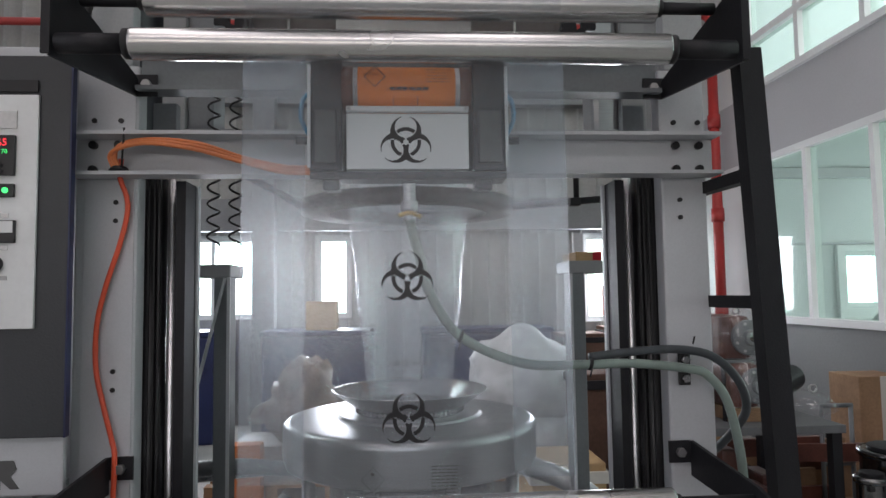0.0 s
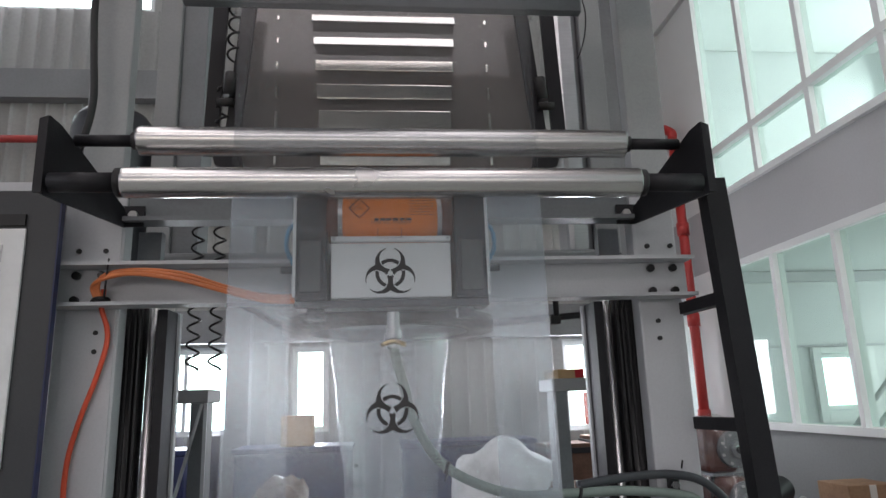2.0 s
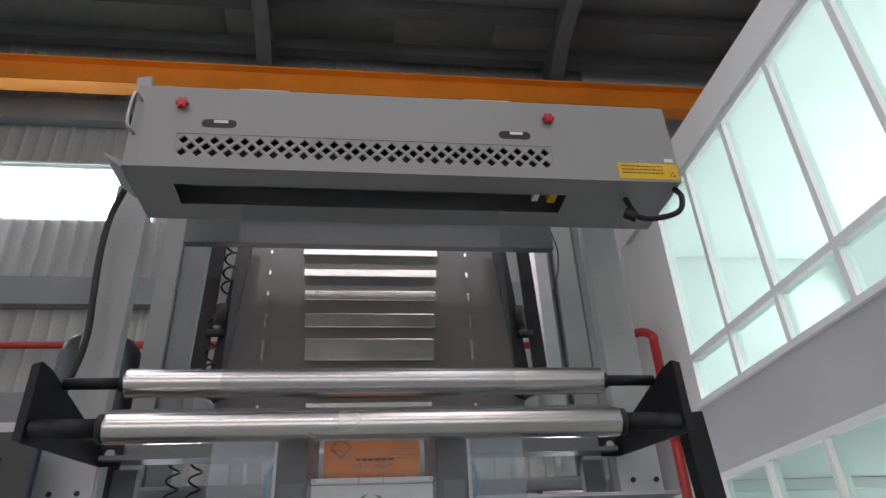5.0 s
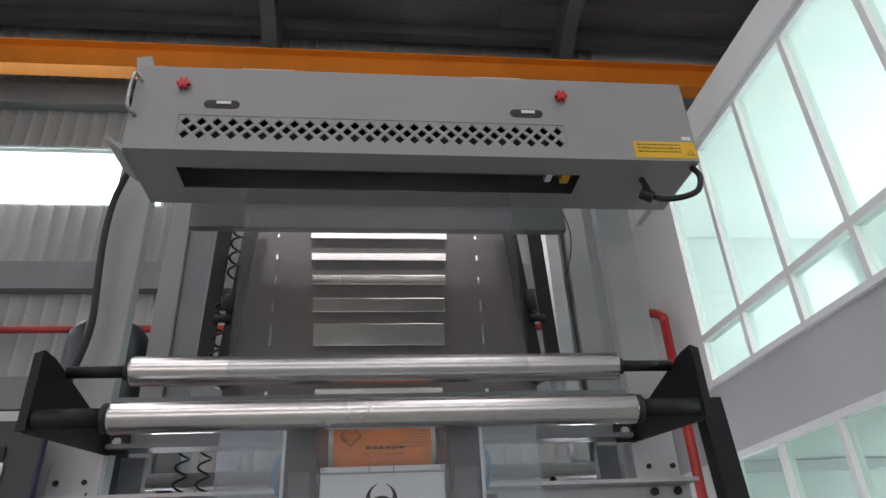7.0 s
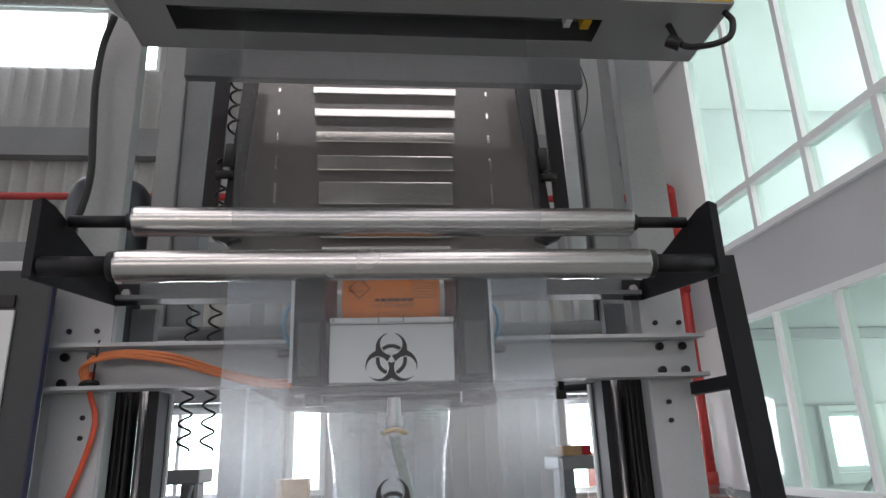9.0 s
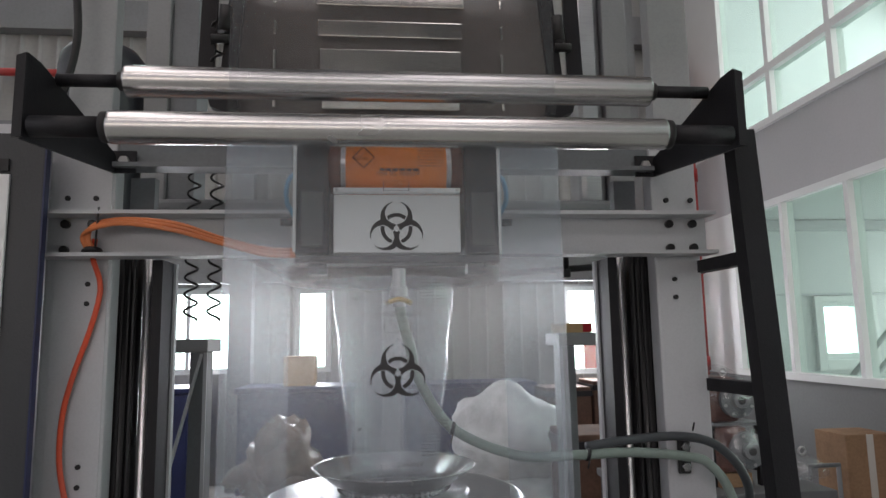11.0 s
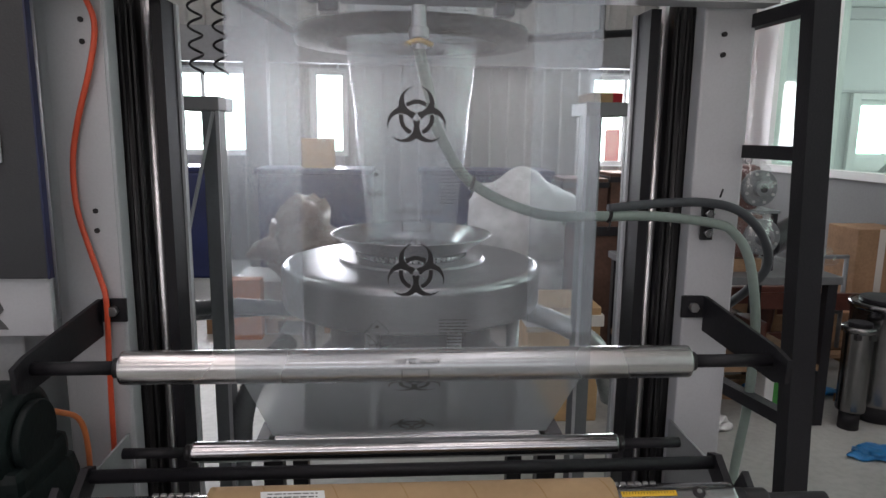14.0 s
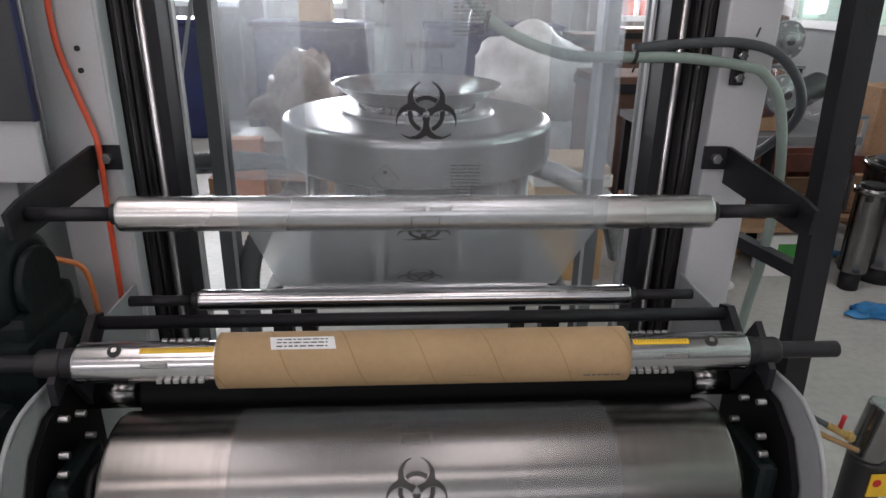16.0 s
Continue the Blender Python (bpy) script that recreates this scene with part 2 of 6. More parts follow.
FILM_TOP = sheer("tight_film", 0.90, 0.10, 0.015, tint=(0.93, 0.94, 0.95), rough=0.2, streak=(60, 4, 1.2), bump=0.06, forward=0.9, narrow=0.5)
FILM_BACK = sheer("slack_film", 0.70, 0.30, 0.10, tint=(0.92, 0.95, 0.97), rough=0.2, streak=(30, 4, 1.2), bump=0.1)
FILM_DRUM = sheer("drum_film", 0.94, 0.06, 0.0, tint=(0.88, 0.89, 0.90), rough=0.3, streak=(30, 2, 2), bump=0.0, forward=0.0)
BUBBLE = sheer("bubble_film", 0.86, 0.14, 0.09, tint=(0.94, 0.96, 0.98), rough=0.24, streak=(12, 12, 0.6), bump=0.05, edge=0.12, forward=0.7)
WRAP = sheer("cling_wrap", 0.97, 0.03, 0.10, rough=0.14, streak=(14, 14, 14), bump=0.8)
VESSEL = surface("dull_stainless", (0.21, 0.21, 0.21), 0.22, 1.0, vary=0.15, big=5, small=30, bump=0.03, rough_vary=0.06)
DAYLIGHT = glow("window_daylight", (0.95, 0.98, 1.0), 10.0)
DAYLIGHT_DIM = glow("shaded_daylight", (0.92, 1.0, 0.98), 0.9)
OUTSIDE_RED = glow("glowing_red_panel", (1.0, 0.08, 0.07), 0.7)
LED_RED = glow("red_digits", (1.0, 0.05, 0.06), 2.5)
LED_GREEN = glow("green_lamp", (0.05, 0.9, 0.2), 2.0)

# ---------------------------------------------------------------- mesh helpers


def bx(bm, x0, x1, y0, y1, z0, z1, bev=0.0):
    """A box, with softened edges where bev is given."""
    before = set(bm.faces)
    r = bmesh.ops.create_cube(bm, size=1.0, matrix=Matrix.LocRotScale(((x0 + x1) / 2, (y0 + y1) / 2, (z0 + z1) / 2), None, (abs(x1 - x0), abs(y1 - y0), abs(z1 - z0))))
    if bev:
        edges = list({e for v in r["verts"] for e in v.link_edges})
        bmesh.ops.bevel(bm, geom=edges, offset=bev, segments=2, profile=0.6, affect='EDGES')
    flat = bm.faces.layers.int.get("flat")
    for f in bm.faces:
        if f not in before:
            f[flat] = 1
    return bm


def cyl(bm, p0, p1, r, r2=None, seg=28, bev=0.0):
    """A capped round bar from p0 to p1, its rims rounded where bev is given."""
    p0, p1, r2 = Vector(p0), Vector(p1), r if r2 is None else r2
    long = (p1 - p0).length
    turn = (p1 - p0).to_track_quat("Z", "Y").to_matrix()
    bev = min(bev, long * 0.2)
    prof = [(0.0, r - bev), (bev * 0.3, r - bev * 0.3), (bev, r), (bev * 2, r), (long - bev * 2, r2), (long - bev, r2), (long - bev * 0.3, r2 - bev * 0.3), (long, r2 - bev)] if bev else [(0.0, r), (long, r2)]
    rings = [[bm.verts.new(p0 + turn @ Vector((q * math.cos(a), q * math.sin(a), h))) for a in (2 * math.pi * k / seg for k in range(seg))] for h, q in prof]
    for a, b in zip(rings, rings[1:]):
        for k in range(seg):
            bm.faces.new((a[k], a[(k + 1) % seg], b[(k + 1) % seg], b[k]))
    flat = bm.faces.layers.int.get("flat")
    for f in (bm.faces.new(rings[0][::-1]), bm.faces.new(rings[-1])):
        f[flat] = 1
    return bm


def smooth_line(points, steps=8):
    """A soft curve through the points."""
    pts = [Vector(p) for p in points]
    pts = [pts[0] * 2 - pts[1]] + pts + [pts[-1] * 2 - pts[-2]]
    out = []
    for a, b, c, d in zip(pts, pts[1:], pts[2:], pts[3:]):
        for k in range(steps):
            t = k / steps
            out.append(0.5 * (2 * b + (c - a) * t + (2 * a - 5 * b + 4 * c - d) * t * t + (3 * b - a - 3 * c + d) * t ** 3))
    out.append(pts[-2])
    return out


def tube(bm, line, r, seg=12, ribs=0.0):
    """A round hose along a line; ribs swells every second ring."""
    rings, up = [], Vector((0.3, 0.2, 1)).normalized()
    for i, p in enumerate(line):
        way = (line[min(i + 1, len(line) - 1)] - line[max(i - 1, 0)]).normalized()
        side = way.cross(up)
        side = side.normalized() if side.length > 1e-4 else way.orthogonal().normalized()
        up = side.cross(way).normalized()
        rr = r * (1 + (ribs if i % 2 else 0))
        rings.append([bm.verts.new(p + rr * (math.cos(a) * side + math.sin(a) * up)) for a in (2 * math.pi * k / seg for k in range(seg))])
    for a, b in zip(rings, rings[1:]):
        for k in range(seg):
            bm.faces.new((a[k], a[(k + 1) % seg], b[(k + 1) % seg], b[k]))
    bm.faces.new(rings[0][::-1])
    bm.faces.new(rings[-1])
    return bm


def lathe(bm, profile, cx, cy, seg=64):
    """Turns a profile of (radius, height) about the upright through cx, cy."""
    rings = [[bm.verts.new((cx + r * math.cos(a), cy + r * math.sin(a), z)) for a in (2 * math.pi * k / seg for k in range(seg))] for r, z in profile]
    for a, b in zip(rings, rings[1:]):
        for k in range(seg):
            bm.faces.new((a[k], a[(k + 1) % seg], b[(k + 1) % seg], b[k]))
    return bm


def plate(bm, outline, axis, at, thick, bev=0.0):
    """A flat plate: an outline in the two other axes, laid at a place on axis, with thickness."""
    def put(u, v, w):
        return {"x": (w, u, v), "y": (u, w, v), "z": (u, v, w)}[axis]
    lo = [bm.verts.new(put(u, v, at)) for u, v in outline]
    hi = [bm.verts.new(put(u, v, at + thick)) for u, v in outline]
    faces = [bm.faces.new(lo), bm.faces.new(hi[::-1])]
    n = len(lo)
    for k in range(n):
        faces.append(bm.faces.new((lo[k], hi[k], hi[(k + 1) % n], lo[(k + 1) % n])))
    bmesh.ops.recalc_face_normals(bm, faces=faces)
    if bev:
        bmesh.ops.bevel(bm, geom=list({e for f in faces for e in f.edges}), offset=bev, segments=1, affect='EDGES')
    return bm


def part(name, bm, material, parent=None, label=""):
    """Links a bmesh as one mesh object, under a thing or a part."""
    flat = bm.faces.layers.int.get("flat")
    for f in bm.faces:
        f.smooth = not f[flat]
    bm.faces.layers.int.remove(flat)
    for e in bm.edges:
        if len(e.link_faces) == 2 and e.calc_face_angle(0) > radians(38):
            e.smooth = False
    me = bpy.data.meshes.new(name)
    bm.to_mesh(me)
    bm.free()
    me.materials.append(material)
    ob = new(name, me)
    if parent:
        ob.parent = parent
        if parent.type == 'EMPTY':
            ob.matrix_parent_inverse = Matrix.Translation(-parent.location)
    return tagged(ob, label)


def B():
    bm = bmesh.new()
    bm.faces.layers.int.new("flat")
    return bm


THINGS = []


def thing(name, label, category, group="", kind="", at=(0, 0, 0)):
    ob = new(name)
    THINGS.append(ob)
    ob.empty_display_size = 0.05
    ob.location = at
    return tagged(ob, label, category, group, kind)


def set_off(first, x, y, z):
    """Moves a finished unit, all things from the first on, to where it stands."""
    for ob in THINGS[first:]:
        ob.location += Vector((x, y, z))


def slab(name, x0, x1, y0, y1, z0, z1, mat, label, category="wall", bev=0.0):
    """A piece of the setting."""
    return tagged(part(name, bx(B(), x0, x1, y0, y1, z0, z1, bev), mat), label, category, kind="structure")

# ---------------------------------------------------------------- the hall
HX0, HX1, HY0, HY1 = -9.0, 3.5, -8.0, 6.5
slab("floor", -9.2, 7.2, -8.2, 7.0, -0.2, 0.0, CONCRETE, "grey trowelled concrete factory floor with stains", "floor")
FAR_WINDOWS = [(5.49, 6.05, 1.25, 1.93), (-2.75, -1.70, 1.22, 2.17), (-1.01, -0.62, 1.22, 2.17), (2.20, 3.06, 1.13, 2.17), (-8.2, -2.85, 6.50, 7.44)]


def wall_with_holes(name, x0, x1, y0, y1, z0, z1, holes, mat, label):
    """A wall along x with openings through it."""
    wall = thing(name, label, "wall", kind="structure", at=(x0, y0, z0))
    xs = sorted({x0, x1, *(h[0] for h in holes), *(h[1] for h in holes)})
    for a, b in zip(xs, xs[1:]):
        cuts = sorted((h[2], h[3]) for h in holes if h[0] <= a and h[1] >= b)
        z = z0
        for lo, hi in cuts + [(z1, z1)]:
            if lo > z:
                part("wall_panel", bx(B(), a, b, y0, y1, z, lo), mat, wall)
            z = hi
    return wall


wall_with_holes("wall_north", -9.2, 7.2, 6.62, 6.9, 0.0, 9.95, FAR_WINDOWS, WALLP, "factory end wall behind pale ribbed cladding")


def cladding(x0, x1, z0, z1):
    """Ribbed sheet: flat pans with raised ribs."""
    bm, x, y = B(), x0, 6.6
    line = []
    while x < x1:
        for dx, dy in ((0, 0), (0.155, 0), (0.167, -0.03), (0.19, -0.03), (0.202, 0)):
            if x + dx < x1:
                line.append((x + dx, y + dy))
        x += 0.205
    line.append((x1, y))
    lo = [bm.verts.new((u, v, z0)) for u, v in line]
    hi = [bm.verts.new((u, v, z1)) for u, v in line]
    for k in range(len(line) - 1):
        bm.faces.new((lo[k], lo[k + 1], hi[k + 1], hi[k]))
    return bm


clad = thing("cladding", "pale grey ribbed steel wall cladding", "cladding", kind="structure", at=(-9, 6.6, 1.9))
part("cladding_sheet", cladding(-9.1, 3.49, 2.19, 6.48), CLAD, clad)
for a, b in ((-9.1, -2.77), (-1.68, -1.03), (-0.60, 2.18), (3.08, 3.49)):
    part("cladding_sheet", cladding(a, b, 0.0, 2.19), CLAD, clad)
for a, b in ((-2.77, -1.68), (-1.03, -0.60), (2.18, 3.08)):
    part("cladding_sheet", cladding(a, b, 0.0, 1.21 if a < 0 else 1.12), CLAD, clad)
part("cladding_sheet", cladding(-9.1, 3.6, 7.46, 9.85), CLAD, clad)
part("cladding_sheet", cladding(-2.83, 3.6, 6.48, 7.46), CLAD, clad)
part("cladding_sheet", cladding(-9.1, -8.22, 6.48, 7.46), CLAD, clad)
for z in (2.26, 3.75, 5.22, 8.1):
    g = thing("wall_girt", "horizontal grey steel girt on the cladding", "girt", "wall girts", "structure", at=(-2.7, 6.5, z))
    part("flange", bx(B(), -9.0, 3.49, 6.40, 6.565, z + 0.32, z + 0.335), GIRT, g)
    part("web", bx(B(), -9.0, 3.49, 6.40, 6.412, z - 0.02, z + 0.32), GIRT, g)
    part("flange", bx(B(), -9.0, 3.49, 6.40, 6.565, z - 0.035, z - 0.02), GIRT, g)


def far_window(x0, x1, z0, z1, n):
    w = thing("window_1", "bright window with a white metal frame in the end wall", "window", "end wall windows", "structure", at=((x0 + x1) / 2, 6.7, z0))
    f = part("window_frame", B(), WHITE, w)
    bm = B()
    for a, b, c, d in ((x0, x1, z0, z0 + 0.05), (x0, x1, z1 - 0.05, z1), (x0, x0 + 0.05, z0 + 0.05, z1 - 0.05), (x1 - 0.05, x1, z0 + 0.05, z1 - 0.05)):
        bx(bm, a, b, 6.66, 6.74, c, d)
    for k in range(1, n):
        x = x0 + (x1 - x0) * k / n
        bx(bm, x - 0.02, x + 0.02, 6.67, 6.73, z0 + 0.05, z1 - 0.05)
    bm.to_mesh(f.data)
    bm.free()
    f.data.materials.append(WHITE) if not f.data.materials else None
    for k in range(n):
        a, b = x0 + (x1 - x0) * k / n + 0.03, x0 + (x1 - x0) * (k + 1) / n - 0.03
        p = part("pane", bx(B(), a, b, 6.698, 6.703, z0 + 0.04, z1 - 0.04), GLASS_OFFICE, w)
        p.visible_shadow = False


for k, (a, b, c, d) in enumerate(FAR_WINDOWS):
    far_window(a, b, c, d, (1, 2, 1, 2, 2)[k])
# panel glows by itself: the daylight on the red goods is emission
tagged(part("backdrop", bx(B(), 2.62, 3.40, 7.27, 7.33, 1.15, 1.56), OUTSIDE_RED), "glowing red panel for sunlit goods outside the end window", "backdrop", kind="structure")
tagged(part("backdrop", bx(B(), -9.2, 6.6, 7.35, 7.4, 0.2, 8.5), DAYLIGHT), "white overcast daylight outside the windows", "backdrop", kind="structure")
# dim glow added beyond the unseen east openings, covering the blue sky
tagged(part("backdrop", bx(B(), 7.6, 7.65, -8.3, 7.3, 0.2, 8.0), DAYLIGHT_DIM), "white overcast daylight beyond the office windows", "backdrop", kind="structure")

# walls behind and beside the camera, with openings for the lamps' daylight
wall_with_holes("wall_south", -9.2, 7.2, -8.3, -8.02, 0.0, 10.6, [(-6.5, 2.5, 2.1, 3.1), (-6.5, 2.5, 7.2, 8.4)], WALLP, "pale factory wall with a long window band")
for z0, z1, y0, y1 in ((0, 2.5, -8.0, 6.6), (5.5, 10.6, -8.0, 6.6), (2.5, 5.5, -8.0, -5.0), (2.5, 5.5, 3.0, 6.6)):
    slab("wall_west", -9.2, -9.0, y0, y1, z0, z1, WALLP, "pale factory side wall")
slab("wall_east", 7.0, 7.2, -8.0, 6.6, 0, 1.05, WALLP, "pale outer wall of the office")
slab("wall_east", 7.0, 7.2, -8.0, 6.6, 6.5, 10.6, WALLP, "pale outer wall of the office")

# the roof rises from the end wall; two strips are open as skylights


def roof_z(y):
    return 9.80 + (6.6 - y) * 0.10


bm = B()
for x0, x1, y0, y1 in ((-9.2, -3.8, -8.3, 6.9), (-3.8, -2.2, 2.0, 6.9), (-3.8, -2.2, -8.3, -6.0), (-2.2, 0.4, -8.3, 6.9), (0.4, 2.0, 2.0, 6.9), (0.4, 2.0, -8.3, -6.0), (2.0, 7.2, -8.3, 6.9)):
    lo = [bm.verts.new((x, y, roof_z(y))) for x, y in ((x0, y0), (x1, y0), (x1, y1), (x0, y1))]
    hi = [bm.verts.new((x, y, roof_z(y) + 0.08)) for x, y in ((x0, y0), (x1, y0), (x1, y1), (x0, y1))]
    bm.faces.new(lo[::-1])
    bm.faces.new(hi)
    for k in range(4):
        bm.faces.new((lo[k], lo[(k + 1) % 4], hi[(k + 1) % 4], hi[k]))
tagged(part("ceiling", bm, ROOF), "sheet metal factory roof with skylight strips", "roof", kind="structure")
for y in (6.3, 5.5, 4.6, 3.7, 2.8):
    p = thing("purlin", "dark steel roof purlin", "purlin", "roof purlins", "structure", at=(-1, y, roof_z(y) - 0.3))
    part("flange", bx(B(), -9.0, 7.0, y - 0.09, y + 0.09, roof_z(y) - 0.33, roof_z(y) - 0.315), STEELWORK, p)
    part("web", bx(B(), -9.0, 7.0, y - 0.01, y + 0.01, roof_z(y) - 0.315, roof_z(y) - 0.02), STEELWORK, p)
for x in (-6.2, -1.55, 2.95):
    r = thing("rafter", "dark steel portal rafter and its post", "rafter", "roof rafters", "structure", at=(x, 6.3, 0))
    bm = B()
    vs = [(6.38, roof_z(6.4) - 1.0), (5.6, roof_z(5.6) - 0.62), (0.5, roof_z(0.5) - 0.5), (0.5, roof_z(0.5) - 0.34), (6.38, roof_z(6.4) - 0.34)]
    part("beam", plate(bm, vs, "x", x - 0.11, 0.22), STEELWORK, r)
    part("post", bx(B(), x - 0.12, x + 0.12, 6.2, 6.39, 0.0, roof_z(6.4) - 1.0), GIRT, r)
crane = thing("crane_runway", "orange painted crane runway beam below the roof", "crane beam", kind="structure", at=(-1, 6.0, 8.1))
part("flange", bx(B(), -9.0, 6.9, 5.88, 6.12, 8.735, 8.76), ORANGE, crane)
part("web", bx(B(), -9.0, 6.9, 5.992, 6.008, 8.325, 8.735), ORANGE, crane)
part("flange", bx(B(), -9.0, 6.9, 5.88, 6.12, 8.30, 8.325), ORANGE, crane)

# red fire pipe along the end wall and down the corner
pipe = thing("fire_pipe", "red painted fire pipe along the wall", "pipe", at=(3.1, 6.3, 0))
part("level_pipe", cyl(B(), (-8.9, 6.32, 4.62), (3.05, 6.32, 4.62), 0.045, seg=16), RED, pipe)
part("drop_pipe", cyl(B(), (3.33, 5.5, 0.0), (3.33, 5.5, 4.36), 0.052, seg=20), RED, pipe)
part("elbow", tube(B(), smooth_line([(3.33, 5.5, 4.34), (3.33, 5.52, 4.42), (3.30, 5.75, 4.56), (3.24, 6.2, 4.63), (3.15, 6.31, 4.63), (3.05, 6.32, 4.62)]), 0.052, 14), RED, pipe)
for z in (1.2, 2.2, 3.2):
    part("coupling", cyl(B(), (3.33, 5.5, z), (3.33, 5.5, z + 0.14), 0.066, seg=20), RED, pipe)

# ---------------------------------------------------------------- the glazed office on the east side
office = thing("wall_office", "white panel wall below and between the office windows", "partition", kind="structure", at=(3.55, 0, 0))
part("lower_panel", bx(B(), 3.5, 3.6, -8.0, 6.6, 0.0, 1.17), WALLD, office, "grey painted lower wall")
part("band_panel", bx(B(), 3.5, 3.6, -8.0, 6.6, 2.77, 3.44), WALL_BAND, office)
part("top_panel", bx(B(), 3.44, 3.66, -8.0, 5.95, 5.902, 6.3), WHITE, office)
part("end_panel", bx(B(), 3.5, 3.6, 5.122, 6.6, 3.44, 5.90), WHITE, office)
part("end_panel", bx(B(), 3.5, 3.6, 5.102, 6.6, 1.17, 2.77), WHITE, office)
slab("office_floor", 3.6, 7.0, -8.0, 6.6, 2.86, 3.3, WALLP, "office floor slab", "floor")
slab("office_roof", 3.665, 7.0, -8.0, 6.6, 6.1, 6.2, WHITE, "white office ceiling", "ceiling")


def office_windows(name, z0, z1, rail, y0, y1, step, w):
    win = thing(name, "office window band with white mullions and greenish glass", "window", kind="structure", at=(3.55, (y0 + y1) / 2, z0))
    part("sill", bx(B(), 3.455, 3.64, y0, y1, z0, z0 + 0.06), WHITE, win)
    part("head", bx(B(), 3.49, 3.61, y0, y1, z1 - 0.06, z1), WHITE, win)
    zs = [z0 + 0.06, z1 - 0.06]
    if rail:
        part("rail", bx(B(), 3.492, 3.608, y0, y1, rail - 0.035, rail + 0.035), WHITE, win)
        zs = [z0 + 0.06, rail - 0.035, rail + 0.035, z1 - 0.06]
    y = y1
    while y > y0:
        part("mullion", bx(B(), 3.496, 3.604, y - w, y, z0 + 0.06, z1 - 0.06), WHITE, win)
        for a, b in zip(zs[::2], zs[1::2]):
            p = part("pane", bx(B(), 3.545, 3.551, max(y0, y - step) + 0.002, y - w - 0.002, a + 0.002, b - 0.002), GLASS_OFFICE, win)
            p.visible_shadow = False
        y -= step


office_windows("window_2", 1.17, 2.77, 0, -7.9, 5.10, 0.828, 0.05)
office_windows("window_3", 3.44, 5.90, 3.975, -7.9, 5.12, 0.826, 0.06)

# inside the office: a ceiling duct, a wall rail, the trim round the far window and a sloping handrail
duct = thing("ceiling_duct", "grey duct under the office ceiling", "duct", at=(5.3, 5.93, 2.79))
part("casing", bx(B(), 3.62, 6.98, 5.88, 5.98, 2.735, 2.85, 0.006), WALL_BAND, duct)
wall_rail = thing("wall_rail", "thin pale rail along the office end wall", "rail", at=(5.0, 6.58, 2.04))
part("strip", bx(B(), 3.7, 6.95, 6.575, 6.615, 2.02, 2.05, 0.004), WALL_BAND, wall_rail)
trim = thing("window_trim", "white trim boards round the office end window", "trim", kind="structure", at=(5.77, 6.58, 1.1))
for x0, x1, z0, z1 in ((5.36, 5.46, 1.10, 2.01), (6.08, 6.18, 1.10, 2.01), (5.46, 6.08, 1.94, 2.01), (5.46, 6.08, 1.10, 1.23)):
    part("board", bx(B(), x0, x1, 6.56, 6.618, z0, z1, 0.006), WHITE, trim)
stair = thing("handrail", "grey sloping handrail inside the office", "handrail", at=(5.3, 5.8, 0))
for lift in (0.0, -0.28):
    part("rail", cyl(B(), (4.85, 5.8, 0.74 + lift), (6.25, 5.8, 2.14 + lift), 0.028, seg=12), GREY_DULL, stair)
for x in (5.0, 6.1):
    part("post", cyl(B(), (x, 5.8, 0.0), (x, 5.8, x - 4.11), 0.022, seg=12), GREY_DULL, stair)

# ---------------------------------------------------------------- the machine's frame
tower = thing("machine_frame", "light grey painted steel machine tower", "machine frame", at=(0, 0.4, 0))
for s, x0, x1 in ((-1, -0.762, -0.624), (1, 0.600, 0.712)):
    col = part("column", bx(B(), x0, x1, 0.302, 0.352, 0.0, 2.02, 0.006), GREY, tower)
    ux0, ux1 = (-0.735, -0.64) if s < 0 else (0.617, 0.717)
    # upper posts: duller grey puts the treater box's shade into the colour
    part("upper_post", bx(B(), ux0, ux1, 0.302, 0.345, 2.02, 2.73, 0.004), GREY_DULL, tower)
    if s < 0:
        part("cover_plate", bx(B(), -0.740, -0.630, 0.2985, 0.302, 0.4, 1.993, 0.001), GREY, col)
    bxs = (-0.721, -0.662) if s < 0 else (0.634, 0.694)
    for x in bxs:
        for z, r in ((1.889, 0.006), (1.829, 0.0), (1.773, 0.0)):
            if r:
                part("bolt_hole", cyl(B(), (x, 0.2955, z), (x, 0.305, z), r, seg=12), BLACK, col)
    hx = -0.670 if s < 0 else 0.643
    for z in (1.701, 1.659, 1.321, 1.28):
        part("slot", cyl(B(), (hx, 0.2955, z), (hx, 0.305, z), 0.0055, seg=12), BLACK, col)
# cross beam is darkened in its colour for the shade behind the rollers
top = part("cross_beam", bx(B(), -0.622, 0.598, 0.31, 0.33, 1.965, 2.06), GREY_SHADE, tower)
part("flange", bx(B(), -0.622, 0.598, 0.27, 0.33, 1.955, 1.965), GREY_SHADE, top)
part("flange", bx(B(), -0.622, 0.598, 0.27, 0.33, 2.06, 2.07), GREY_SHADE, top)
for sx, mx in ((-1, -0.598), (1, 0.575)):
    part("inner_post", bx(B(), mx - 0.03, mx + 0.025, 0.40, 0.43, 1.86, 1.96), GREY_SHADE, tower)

beam = thing("channel_beam", "grey steel channel bolted across the columns", "beam", at=(0, 0.3, 1.76))
part("web", bx(B(), -0.753, 0.722, 0.290, 0.297, 1.762, 1.844), GREY, beam)
part("upper_flange", bx(B(), -0.753, 0.722, 0.235, 0.297, 1.844, 1.852), GREY, beam)
part("lower_flange", bx(B(), -0.753, 0.722, 0.235, 0.297, 1.754, 1.762), GREY, beam)
